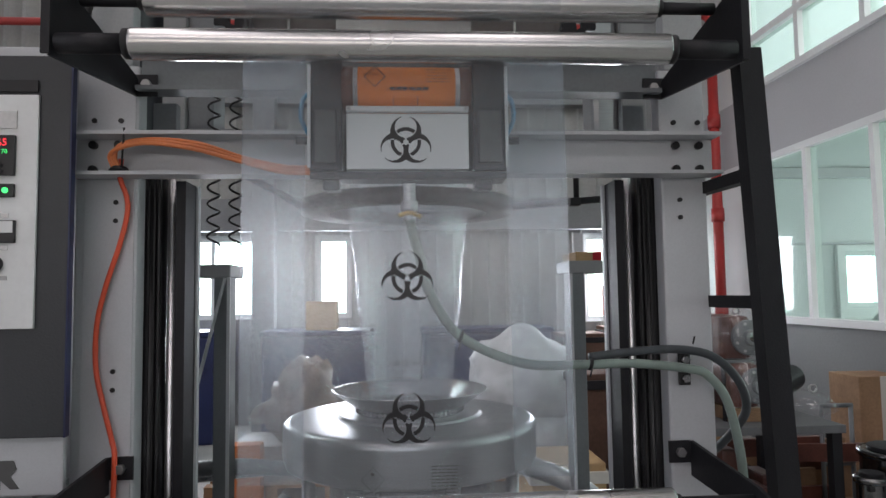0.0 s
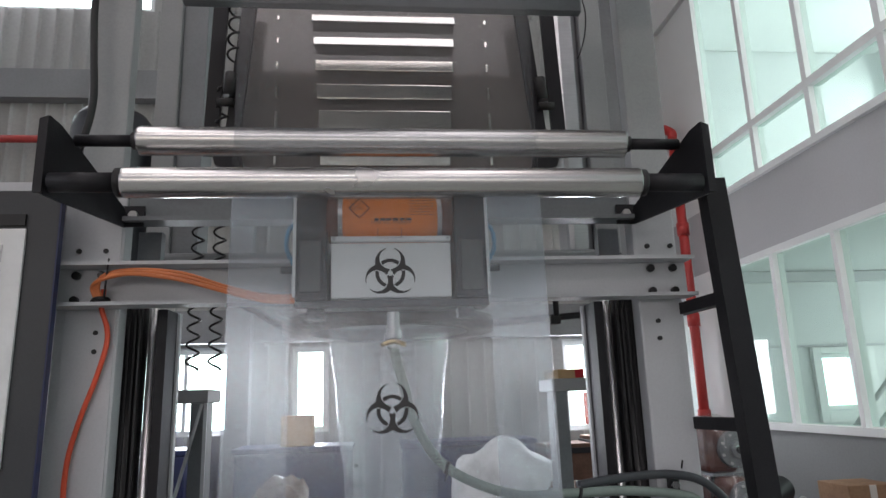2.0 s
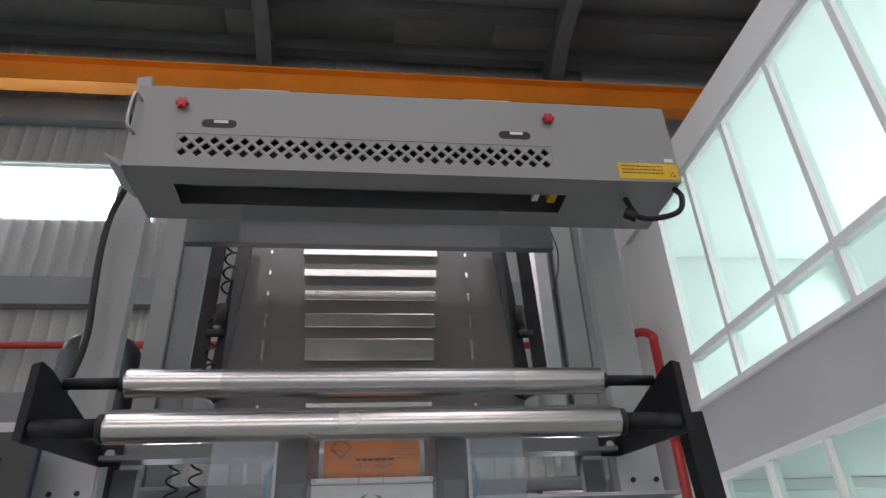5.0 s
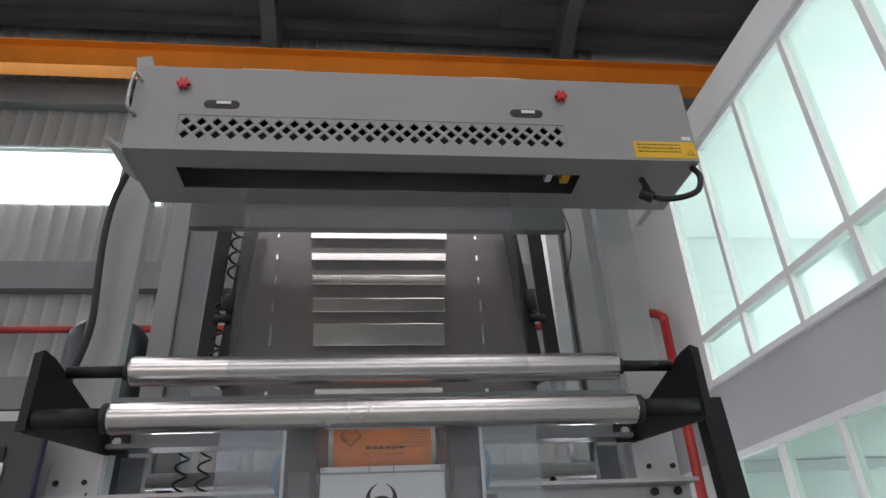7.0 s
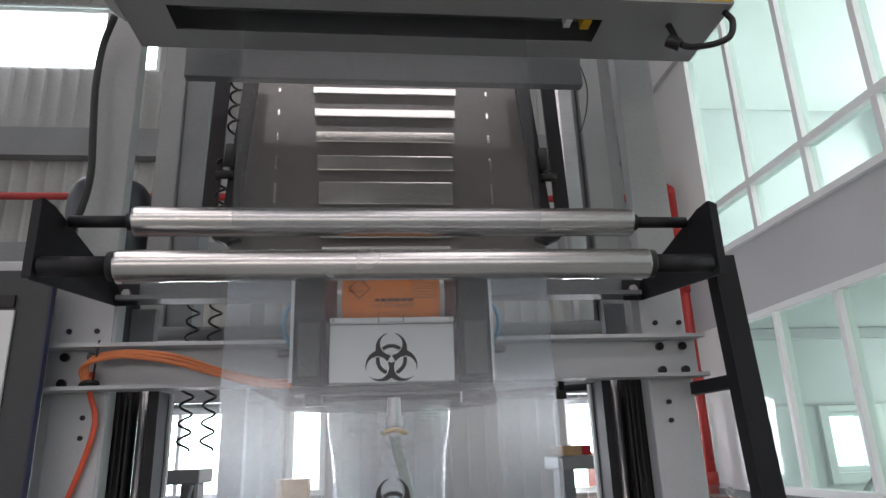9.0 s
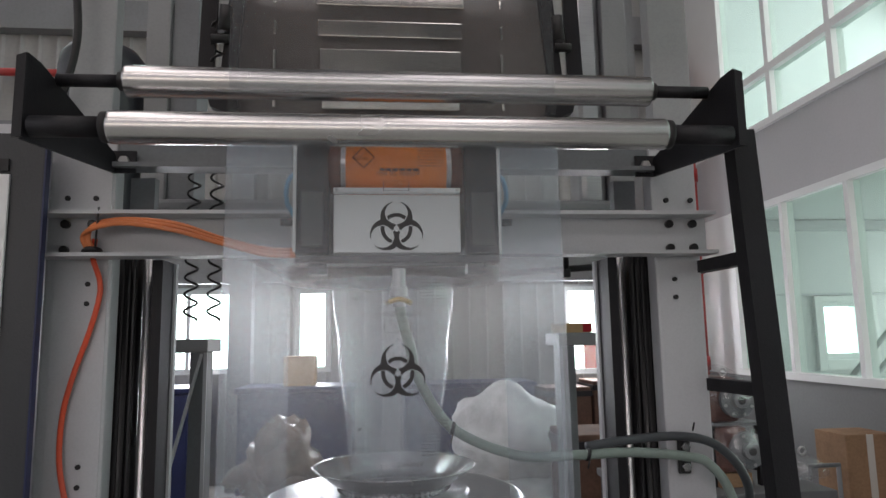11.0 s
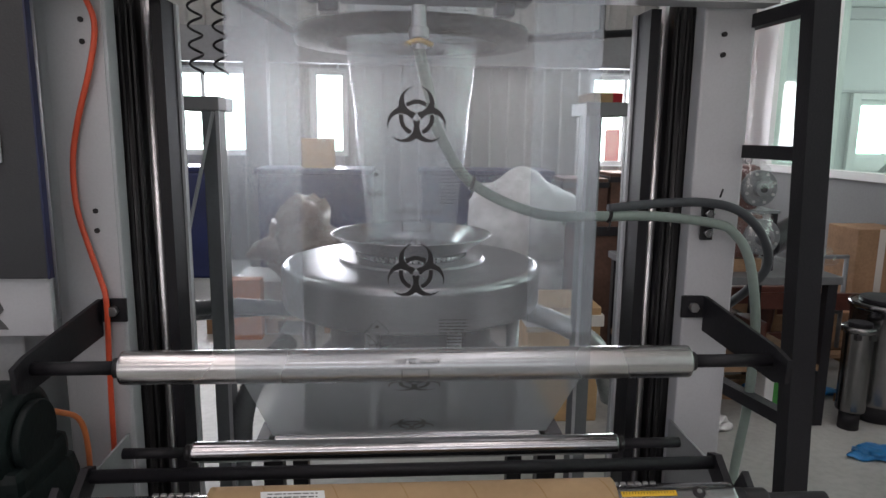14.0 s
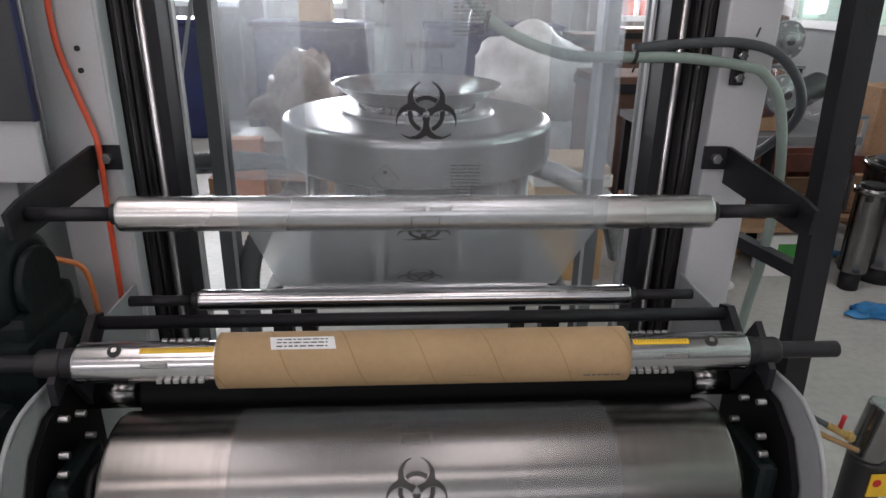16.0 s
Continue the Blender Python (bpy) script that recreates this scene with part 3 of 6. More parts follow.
for x in (-0.716, -0.66, 0.630, 0.687):
    for z in (1.829, 1.773):
        b = part("bolt", cyl(B(), (x, 0.276, z), (x, 0.2895, z), 0.0095, seg=14, bev=0.002), BLACK_GLOSS, beam)

# lift screws under bellows, and chrome guide rods
for s in (-1, 1):
    x = -0.620 if s < 0 else 0.590
    g = thing("guide_post", "black screw cover and chrome guide rod beside the column", "guide rail", "guide posts", at=(x, 0.4, 0))
    part("screw_cover", cyl(B(), (x + s * 0.006, 0.395, 0.2), (x + s * 0.006, 0.395, 1.77), 0.036, seg=32), BLACK_GLOSS, g)
    bm = B()
    for k in range(5):
        xx = x + s * (0.022 - 0.012 * k)
        bx(bm, xx - 0.003, xx + 0.002, 0.355 + 0.004 * (k % 2), 0.372, 0.2, 1.77, 0.001)
    part("cover_rib", bm, BLACK, g)
    bm = B()
    for k in range(130):
        bx(bm, x + s * 0.0415, x + s * 0.0445, 0.372, 0.38, 0.25 + k * 0.0115, 0.256 + k * 0.0115)
    part("rack_teeth", bm, CHAR, g)
    part("rod", cyl(B(), (x - s * 0.047, 0.385, 0.2), (x - s * 0.047, 0.385, 1.77), 0.011, seg=24), ROD, g)
    ch = part("channel", bx(B(), x - s * 0.062, x - s * 0.085, 0.36, 0.46, 0.2, 1.76), CHAR, g)
    part("channel", bx(B(), x - s * 0.034, x - s * 0.062, 0.42, 0.46, 0.2, 1.76), CHAR, g)
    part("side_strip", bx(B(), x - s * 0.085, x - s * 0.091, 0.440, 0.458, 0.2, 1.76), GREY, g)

# ---------------------------------------------------------------- guide rollers on charcoal brackets


def roller(label, y, z, half, r, rod, shaft, mat=STEEL, x=0.0, rod_r=0.012):
    g = thing("guide_roller", label, "roller", "guide rollers", at=(x, y, z))
    part("shell", cyl(B(), (x - half, y, z), (x + half, y, z), r, seg=64, bev=0.003), mat, g)
    for s in (-1, 1):
        part("collar", cyl(B(), (x + s * half, y, z), (x + s * (half + 0.012), y, z), rod_r * 1.45, seg=20), BLACK, g)
        part("shaft", cyl(B(), (x + s * (half + 0.012), y, z), (x + s * shaft, y, z), rod_r, seg=20), CHAR, g)
    return g


roller("brushed steel guide roller under the folded film", -0.02, 1.948, 0.503, 0.0295, 0, 0.634, x=-0.011, rod_r=0.019)
roller("brushed steel guide roller above its twin", 0.04, 2.056, 0.503, 0.0295, 0, 0.624, x=-0.010)
roller("brushed steel guide roller with film over it", 0.015, 1.082, 0.503, 0.0295, 0, 0.66, x=-0.018)
for s, x in ((-1, -0.652), (1, 0.632)):
    b = thing("roller_bracket", "charcoal folded steel bracket for the upper rollers", "bracket", "roller brackets", at=(x, 0.1, 1.95))
    vs = [(-0.03, 2.078), (0.01, 2.075), (0.28, 1.99), (0.298, 1.98), (0.298, 1.945), (-0.03, 1.922)]
    bm = plate(B(), vs, "x", x, 0.006 * s)
    for v in bm.verts:
        v.co.x -= s * 0.09 * (v.co.y + 0.03)
    part("side_plate", bm, CHAR, b)
    part("fold", plate(B(), [(x, 2.076), (x, 1.925)] + [(x + s * 0.016, 1.925), (x + s * 0.016, 2.07)], "y", -0.036, 0.006), CHAR, b)
    part("lug", bx(B(), x - s * 0.072, x - s * 0.022, 0.29, 0.2965, 1.945, 1.995), CHAR, b)
    part("bolt", cyl(B(), (x - s * 0.05, 0.276, 1.970), (x - s * 0.05, 0.29, 1.970), 0.011, seg=6, bev=0.001), ZINC, b)
for s, x in ((-1, -0.65), (1, 0.622)):
    b = thing("roller_bracket", "charcoal steel arm carrying the lower guide roller", "bracket", "roller brackets", at=(x, 0.1, 1.1))
    xs = x + s * 0.02
    vs = [(0.29, 1.135), (0.29, 1.055), (0.0, 1.045), (-0.035, 1.055), (-0.04, 1.10), (0.0, 1.11)]
    part("arm", plate(B(), vs, "x", xs, 0.008 * s), CHAR, b)
    part("lug", bx(B(), xs - s * 0.05, xs, 0.29, 0.2965, 1.085, 1.135), CHAR, b)
    part("bolt", cyl(B(), (xs - s * 0.025, 0.276, 1.11), (xs - s * 0.025, 0.29, 1.11), 0.011, seg=6, bev=0.001), ZINC, b)

# ---------------------------------------------------------------- the film and its print


def arc(cy, cz, r, a0, a1, n=10):
    return [(cy + r * math.cos(radians(a0 + (a1 - a0) * k / n)), cz + r * math.sin(radians(a0 + (a1 - a0) * k / n))) for k in range(n + 1)]


def sheet(line, x0, x1, nx=10, wave=0.0):
    """A web over a line of (y, z) points, slightly slack between its edges."""
    bm, rows = B(), []
    for i, (y, z) in enumerate(line):
        rows.append([bm.verts.new((x0 + (x1 - x0) * k / nx, y + wave * noise.noise((k * 0.7, i * 0.5, 3.1)), z)) for k in range(nx + 1)])
    for a, b in zip(rows, rows[1:]):
        for k in range(nx):
            bm.faces.new((a[k], a[k + 1], b[k + 1], b[k]))
    return bm


def fill(a, b, n):
    return [(a[0] + (b[0] - a[0]) * k / n, a[1] + (b[1] - a[1]) * k / n) for k in range(1, n)]


FX0, FX1 = -0.322, 0.293
TOP = [(0.018, 2.60), (0.0093, 2.07)]
down = arc(0.04, 2.056, 0.0307, 180, 181, 2) + arc(-0.02, 1.948, 0.0307, 1, 0, 2)
hang = fill((0.0107, 1.948), (-0.0157, 1.085), 14)
low = arc(0.015, 1.082, 0.0307, 176, 292, 12)
back = fill((0.0265, 1.0535), (0.289, 0.820), 6) + [(0.289, 0.820)]
LINE = TOP[:1] + fill(TOP[0], TOP[1], 8) + down + hang + low + back
web = thing("film_web", "clear flattened plastic film printed with black hazard signs", "plastic film", at=(0, 0.05, 1.1))
UP = 1 + 7 + len(down)
part("upper_web", sheet(LINE[:UP], FX0, FX1), FILM_TOP, web)
part("web", sheet(LINE[UP - 1:-len(back)], FX0, FX1), FILM, web)
for gx0, gx1 in ((FX0 + 0.001, -0.205), (0.178, FX1 - 0.001)):
    part("gusset", sheet([(y + 0.004, z) for y, z in LINE[UP - 1:UP + 13]], gx0, gx1, 4), FILM_FOLD, web, "milky folded gusset")
part("slack_web", sheet(LINE[-len(back) - 1:], FX0, FX1), FILM_BACK, web)

# lengths along the web, for laying print on it
RUN = [0.0]
for (a, b), (c, d) in zip(LINE, LINE[1:]):
    RUN.append(RUN[-1] + math.hypot(c - a, d - b))


def on_web(x, s, off=0.0012):
    k = min(max(1, sum(1 for r in RUN if r <= s)), len(RUN) - 1)
    f = (s - RUN[k - 1]) / max(1e-9, RUN[k] - RUN[k - 1])
    (a, b), (c, d) = LINE[k - 1], LINE[k]
    ny, nz = (d - b), -(c - a)
    n = math.hypot(ny, nz)
    return Vector((x, a + (c - a) * f + off * ny / n, b + (d - b) * f + off * nz / n))


def in_sign(u, v):
    """Whether a point lies in the three-horned sign, drawn in units of a 52-unit field."""
    r, dark, hollow, ring = math.hypot(u, v), False, False, False
    for a in (90, 210, 330):
        c, s = math.cos(radians(a)), math.sin(radians(a))
        along, across = u * c + v * s, v * c - u * s
        dark |= math.hypot(along - 11, across) < 15
        hollow |= math.hypot(along - 15, across) < 10.6 or (along > 15 and abs(across) < 3.2)
        hollow |= along > 0 and abs(across) < 0.7 and along < 8
        ring |= math.hypot(along - 15, across) < 9.7 and 11.2 < r < 14.8
    return ring or (dark and not hollow and r > 2.6)


def sign_runs(rows=64):
    """Rows of the sign as runs from edge to edge."""
    out, step = [], 56.0 / rows
    for i in range(rows):
        v = -22.0 + step * (i + 0.5)
        u, start = -27.0, None
        while u < 27.0:
            hit, then = in_sign(u, v), in_sign(u + 0.25, v)
            if hit != then:
                lo, hi = u, u + 0.25
                for _ in range(6):
                    mid = (lo + hi) / 2
                    lo, hi = (mid, hi) if in_sign(mid, v) == hit else (lo, mid)
                if then:
                    start = hi
                elif start is not None:
                    out.append((start, hi, v - step * 0.52, v + step * 0.52))
                    start = None
            u += 0.25
    return out


SIGN = sign_runs()


def hazard_sign(put, unit):
    """The three-horned sign with its ring, laid by put(u, v)."""
    bm = B()
    for u0, u1, v0, v1 in SIGN:
        bm.faces.new([bm.verts.new(put(u * unit, v * unit)) for u, v in ((u0, v0), (u1, v0), (u1, v1), (u0, v1))])
    return bm


def s_of(z):
    """Length along the web down to a height between the upper and the lower roller."""
    for k in range(1, len(LINE)):
        if LINE[k][1] <= z:
            return RUN[k - 1] + (LINE[k - 1][1] - z) / (LINE[k - 1][1] - LINE[k][1]) * (RUN[k] - RUN[k - 1])
    return RUN[-1]


def bars(bm, put, u0, u1, v0, v1, seed=0):
    """Uneven dashes that stand for a line of small print."""
    rnd, u = random.Random(seed), u0
    while u < u1:
        w = rnd.uniform(0.004, 0.013)
        vs = [bm.verts.new(put(p, q)) for p, q in ((u, v0), (min(u + w, u1), v0), (min(u + w, u1), v1), (u, v1))]
        bm.faces.new(vs)
        u += w + 0.0025


def outline(bm, put, pts, w):
    """A thin closed line through pts."""
    n = len(pts)
    cx, cy = sum(p[0] for p in pts) / n, sum(p[1] for p in pts) / n
    inner = [(cx + (u - cx) * (1 - w), cy + (v - cy) * (1 - w)) for u, v in pts]
    for k in range(n):
        a, b, c, d = pts[k], pts[(k + 1) % n], inner[(k + 1) % n], inner[k]
        bm.faces.new([bm.verts.new(put(*p)) for p in (a, b, c, d)])


def lettering(name, text, size, put, material, parent, mirror=False):
    """Built-in font text turned into a flat mesh and laid by put(u, v)."""
    cu = bpy.data.curves.new(name, 'FONT')
    cu.body, cu.size, cu.align_x, cu.align_y, cu.resolution_u = text, size, 'CENTER', 'CENTER', 2
    tmp = new(name, cu)
    me = bpy.data.meshes.new_from_object(tmp.evaluated_get(bpy.context.evaluated_depsgraph_get()))
    bpy.data.objects.remove(tmp)
    for v in me.vertices:
        v.co = put(-v.co.x if mirror else v.co.x, v.co.y)
    me.materials.clear()
    me.materials.append(material)
    ob = new(name, me)
    ob.parent = parent
    if parent.type == 'EMPTY':
        ob.matrix_parent_inverse = Matrix.Translation(-parent.location)
    return ob


CX = -0.015
FIRST = s_of(1.772)
PITCH = 0.259
for k in range(0, 5):
    s0 = FIRST + k * PITCH
    if not 0.08 < s0 < RUN[-1] - 0.05:
        continue

    def lay(u, v, s0=s0):
        return on_web(CX + u, s0 - v)
    part("hazard_sign", hazard_sign(lay, 0.00196), INK, web, "black printed three-horned hazard sign")
    if s0 + 0.03 > RUN[-1] - 0.2:
        continue
    bm = B()
    outline(bm, lay, [(-0.024, 0.090), (0.024, 0.090), (0.024, 0.071), (-0.024, 0.071)], 0.06)
    part("printed_box", bm, INK_GREY, web)
    if k in (0, 1, 2, 3):
        lettering("printed_line", "Volum 20 litri", 0.0145, lambda u, v, s0=s0: on_web(CX + 0.004 + u, s0 - v - 0.104), INK_GREY, web, True)
        lettering("printed_line", "UN 3291", 0.008, lambda u, v, s0=s0: on_web(CX - 0.066 + u, s0 - v - 0.132), INK, web, True)
    bm = B()
    outline(bm, lay, [(-0.066, 0.178), (-0.044, 0.156), (-0.066, 0.134), (-0.088, 0.156)], 0.05)
    bars(bm, lay, -0.069, -0.063, 0.163, 0.168, k)
    part("printed_diamond", bm, INK_GREY, web)
    bm = B()
    for j in range(11):
        bars(bm, lay, 0.040, 0.088, 0.118 + j * 0.0058, 0.1195 + j * 0.0058, k * 20 + j)
    part("text_block", bm, INK_GREY, web)

# ---------------------------------------------------------------- treater box above the film
BOX = len(THINGS)
tb = thing("treater_box", "light grey sheet steel box with a diamond-pierced front", "machine housing", at=(0.08, 0.06, 2.51))
X0, X1, Y0, Y1, Z0, Z1 = -0.566, 0.731, -0.045, 0.172, 2.512, 2.747


def panel(name, x0, x1, y0, y1, z0, z1, mat=GREY_PALE, parent=tb, bev=0.0):
    return part(name, bx(B(), x0, x1, y0, y1, z0, z1, bev), mat, parent)


PX0, PX1, PZ0, PZ1 = -0.462, 0.416, 2.538, 2.608
panel("front_panel", X0, X1, Y0, Y0 + 0.003, PZ1, Z1)
panel("front_panel", X0, PX0, Y0, Y0 + 0.003, Z0, PZ1)
panel("front_panel", PX1, X1, Y0, Y0 + 0.003, Z0, PZ1)
panel("front_panel", PX0, PX1, Y0, Y0 + 0.003, Z0, PZ0)
bm = B()
cols, hole = 26, 0.70
a = (PX1 - PX0) / cols / 2
hz = (PZ1 - PZ0) / 4
for row in range(3):
    for i in range(cols if row % 2 == 0 else cols - 1):
        cx, cz = PX0 + a * (1 + 2 * i + (row % 2)), PZ0 + hz * (1 + row)
        outer = [bm.verts.new((cx + a * du, Y0 + 0.0015, cz + hz * dv)) for du, dv in ((1, 0), (0, 1), (-1, 0), (0, -1))]
        inner = [bm.verts.new((cx + a * du * hole, Y0 + 0.0015, cz + hz * dv * hole)) for du, dv in ((1, 0), (0, 1), (-1, 0), (0, -1))]
        deep = [bm.verts.new((cx + a * du * hole, Y0 + 0.006, cz + hz * dv * hole)) for du, dv in ((1, 0), (0, 1), (-1, 0), (0, -1))]
        for k in range(4):
            bm.faces.new((outer[k], outer[(k + 1) % 4], inner[(k + 1) % 4], inner[k]))
            bm.faces.new((inner[k], inner[(k + 1) % 4], deep[(k + 1) % 4], deep[k]))
for i in range(cols + 1):
    for z, d in ((PZ0, 1), (PZ1, -1)):
        x = PX0 + 2 * a * i
        tri = [(x - a, z), (x, z + d * hz), (x + a, z)]
        tri = [(min(max(u, PX0), PX1), w) for u, w in tri]
        bm.faces.new([bm.verts.new((u, Y0 + 0.0015, w)) for u, w in tri])
for x, d in ((PX0, 1), (PX1, -1)):
    tri = [(x, PZ0 + hz), (x + d * a, PZ0 + 2 * hz), (x, PZ0 + 3 * hz)]
    bm.faces.new([bm.verts.new((u, Y0 + 0.0015, w)) for u, w in tri])
part("pierced_strip", bm, GREY_PALE, tb)
# dark sheet added behind the holes for the shade inside the box
panel("shade_backing", PX0 - 0.03, PX1 + 0.03, Y0 + 0.03, Y0 + 0.034, PZ0 - 0.02, PZ1 + 0.02, CHAR)
panel("end_panel", X0, X0 + 0.003, Y0 + 0.003, Y1, Z0, Z1)
panel("end_panel", X1 - 0.003, X1, Y0 + 0.003, Y1, Z0, Z1)
panel("top_panel", X0, X1, Y0 + 0.003, Y1, Z1 - 0.003, Z1)
panel("back_panel", X0, X1, Y1 - 0.003, Y1, Z0, Z1 - 0.003)
panel("floor_panel", X0 + 0.003, X1 - 0.003, Y0 + 0.003, 0.022, Z0, Z0 + 0.003)
panel("floor_panel", X0 + 0.003, X1 - 0.003, 0.104, Y1 - 0.003, Z0, Z0 + 0.003)
panel("floor_panel", X0 + 0.003, -0.472, 0.022, 0.104, Z0, Z0 + 0.003)
panel("floor_panel", 0.462, X1 - 0.003, 0.022, 0.104, Z0, Z0 + 0.003)
panel("electrode", -0.46, 0.44, 0.07, 0.10, Z0 + 0.05, Z0 + 0.09, STEELWORK)
panel("insulator", 0.425, 0.445, 0.04, 0.075, Z0 + 0.012, Z0 + 0.05, YELLOW)
panel("insulator", 0.385, 0.40, 0.04, 0.07, Z0 + 0.012, Z0 + 0.045, PAPER)
for x in (-0.460, 0.417):
    bm = B()
    cyl(bm, (x, Y0 - 0.016, 2.689), (x, Y0 - 0.004, 2.689), 0.011, seg=16, bev=0.003)
    for k in range(6):
        an = radians(60 * k)
        cyl(bm, (x + 0.011 * math.cos(an), Y0 - 0.015, 2.689 + 0.011 * math.sin(an)), (x + 0.011 * math.cos(an), Y0 - 0.005, 2.689 + 0.011 * math.sin(an)), 0.0042, seg=8)
    kn = part("knob", bm, RED_KNOB, tb, "red star knob")
    part("stud", cyl(B(), (x, Y0 - 0.004, 2.689), (x, Y0 - 0.0002, 2.689), 0.004, seg=10), ZINC, kn)
for x in (-0.372, 0.329):
    bm = B()
    rim = [(x + sx * 0.028 + 0.0115 * math.cos(radians(t)), 2.639 + 0.0115 * math.sin(radians(t))) for sx, t0 in ((1, -90), (-1, 90)) for t in range(t0, t0 + 181, 20)]
    part("hand_slot", plate(bm, rim, "y", Y0 - 0.0012, 0.001), BLACK, tb)
    part("slot_lip", bx(B(), x - 0.012, x + 0.02, Y0 - 0.0022, Y0 - 0.0013, 2.64, 2.648), PAPER, tb)
lab = part("warning_label", bx(B(), 0.576, 0.728, Y0 - 0.0012, Y0 - 0.0002, 2.519, 2.566), YELLOW, tb, "yellow warning label with small print")
bm = B()
for j in range(3):
    bars(bm, lambda u, v: Vector((u, Y0 - 0.0016, v)), 0.585, 0.69, 2.555 - j * 0.010, 2.558 - j * 0.010, 300 + j)
outline(bm, lambda u, v: Vector((u, Y0 - 0.0016, v)), [(0.705, 2.528), (0.721, 2.528), (0.713, 2.543)], 0.3)
part("small_print", bm, INK, lab)
part("tag", bx(B(), 0.70, 0.722, Y0 - 0.0012, Y0 - 0.0002, 2.572, 2.582), PAPER, tb)
part("handle", tube(B(), smooth_line([(X0 + 0.012, Y0, 2.70), (X0 + 0.004, Y0 - 0.028, 2.695), (X0 + 0.004, Y0 - 0.03, 2.61), (X0 + 0.012, Y0, 2.60)], 6), 0.004, 8), ZINC, tb)
for x in (-0.28, 0.27):
    part("top_hinge", bx(B(), x - 0.06, x + 0.06, Y0 + 0.01, Y0 + 0.09, Z1, Z1 + 0.012), GREY, tb)
part("corner_tab", plate(B(), [(X0 - 0.012, Z1 - 0.012), (X0 + 0.02, Z1), (X0 + 0.012, Z1 + 0.05), (X0 - 0.02, Z1 + 0.042)], "y", Y0 + 0.02, 0.02), GREY_DULL, tb)
part("corner_tab", plate(B(), [(X0 - 0.045, Z0 + 0.04), (X0 + 0.0, Z0 + 0.01), (X0 + 0.0, Z0 - 0.005), (X0 - 0.04, Z0 + 0.028)], "y", Y0 + 0.004, 0.12), GREY_PALE, tb)
part("side_plug", cyl(B(), (X0 - 0.02, Y0 + 0.02, 2.66), (X0, Y0 + 0.02, 2.66), 0.013, seg=14, bev=0.003), BLACK, tb)
loop = thing("box_cable", "black cable looping under the treater box", "cable", at=(0.65, 0, 2.45))
part("cable", tube(B(), smooth_line([(0.722, -0.02, 2.511), (0.730, -0.03, 2.48), (0.715, -0.03, 2.44), (0.675, -0.01, 2.432), (0.635, 0.02, 2.452), (0.615, 0.03, 2.511)]), 0.007, 10), BLACK, loop)
part("gland", cyl(B(), (0.632, 0.022, 2.452), (0.606, 0.03, 2.47), 0.014, seg=14, bev=0.002), BLACK, loop)
set_off(BOX, -0.003, -0.053, -0.006)
hood = thing("hood_beam", "grey folded beam behind the treater box", "beam", at=(0, 0.3, 2.5))
# hood grey is darkened for the shade under the treater box
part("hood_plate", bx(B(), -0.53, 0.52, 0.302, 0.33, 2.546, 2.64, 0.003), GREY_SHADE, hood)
side_cable = thing("hanging_cable", "black cable running down beside the column", "cable", at=(-0.71, 0.28, 2.3))
part("cable", tube(B(), smooth_line([(-0.68, 0.22, 2.66), (-0.712, 0.25, 2.59), (-0.716, 0.25, 2.48), (-0.708, 0.25, 2.36), (-0.700, 0.25, 2.24), (-0.718, 0.255, 2.14), (-0.765, 0.28, 2.04)]), 0.0085, 10), BLACK, side_cable)

wire = thing("hanging_wire", "thin dark wire hanging from the hood beam", "wire", at=(0.53, 0.3, 2.4))
part("wire", tube(B(), smooth_line([(0.517, 0.298, 2.60), (0.527, 0.295, 2.54), (0.522, 0.295, 2.48), (0.508, 0.295, 2.43), (0.495, 0.295, 2.40)]), 0.0018, 6), BLACK, wire)

# ---------------------------------------------------------------- press unit behind the film
PRESS = len(THINGS)
pu = thing("press_unit", "small steel press unit with an orange label, seen through the film", "machine unit", at=(0, 0.2, 1.74))
for s, xa, xb in ((-1, -0.198, -0.130), (1, 0.142, 0.213)):
    sp = part("side_plate", bx(B(), xa, xb, 0.125, 0.235, 1.745, 1.975, 0.004), UNIT, pu)
    ex = xa if s < 0 else xb
    part("edge_strip", bx(B(), ex - 0.003, ex + 0.003, 0.118, 0.124, 1.75, 1.965), PAPER, sp)
    part("inner_post", bx(B(), xa + 0.012, xb - 0.012, 0.117, 0.124, 1.76, 1.87, 0.002), STEELWORK, sp)
    part("elbow", tube(B(), smooth_line([(ex, 0.16, 1.92), (ex + s * 0.016, 0.15, 1.90), (ex + s * 0.02, 0.15, 1.86), (ex + s * 0.004, 0.16, 1.825)], 6), 0.005, 8), TEAL, pu)
    part("fitting", cyl(B(), (ex + s * 0.001, 0.16, 1.815), (ex + s * 0.032, 0.16, 1.815), 0.008, seg=12), CHAR, pu)
part("roller", cyl(B(), (-0.125, 0.165, 1.925), (0.135, 0.165, 1.925), 0.048, seg=40, bev=0.003), ZINC, pu)
for x in (-0.12, 0.128):
    part("end_ring", cyl(B(), (x - 0.012, 0.165, 1.925), (x + 0.012, 0.165, 1.925), 0.0505, seg=32), BROWN, pu)
part("orange_sleeve", cyl(B(), (-0.098, 0.165, 1.925), (0.106, 0.165, 1.925), 0.0495, seg=40), LABEL_OR, pu, "orange label with faint print")
bm = B()
bars(bm, lambda u, v: Vector((u, 0.1148, v)), -0.03, 0.05, 1.912, 1.918, 5)
outline(bm, lambda u, v: Vector((u, 0.1148, v)), [(-0.085, 1.94), (-0.062, 1.963), (-0.039, 1.94), (-0.062, 1.917)], 0.12)
part("label_print", bm, INK, pu)
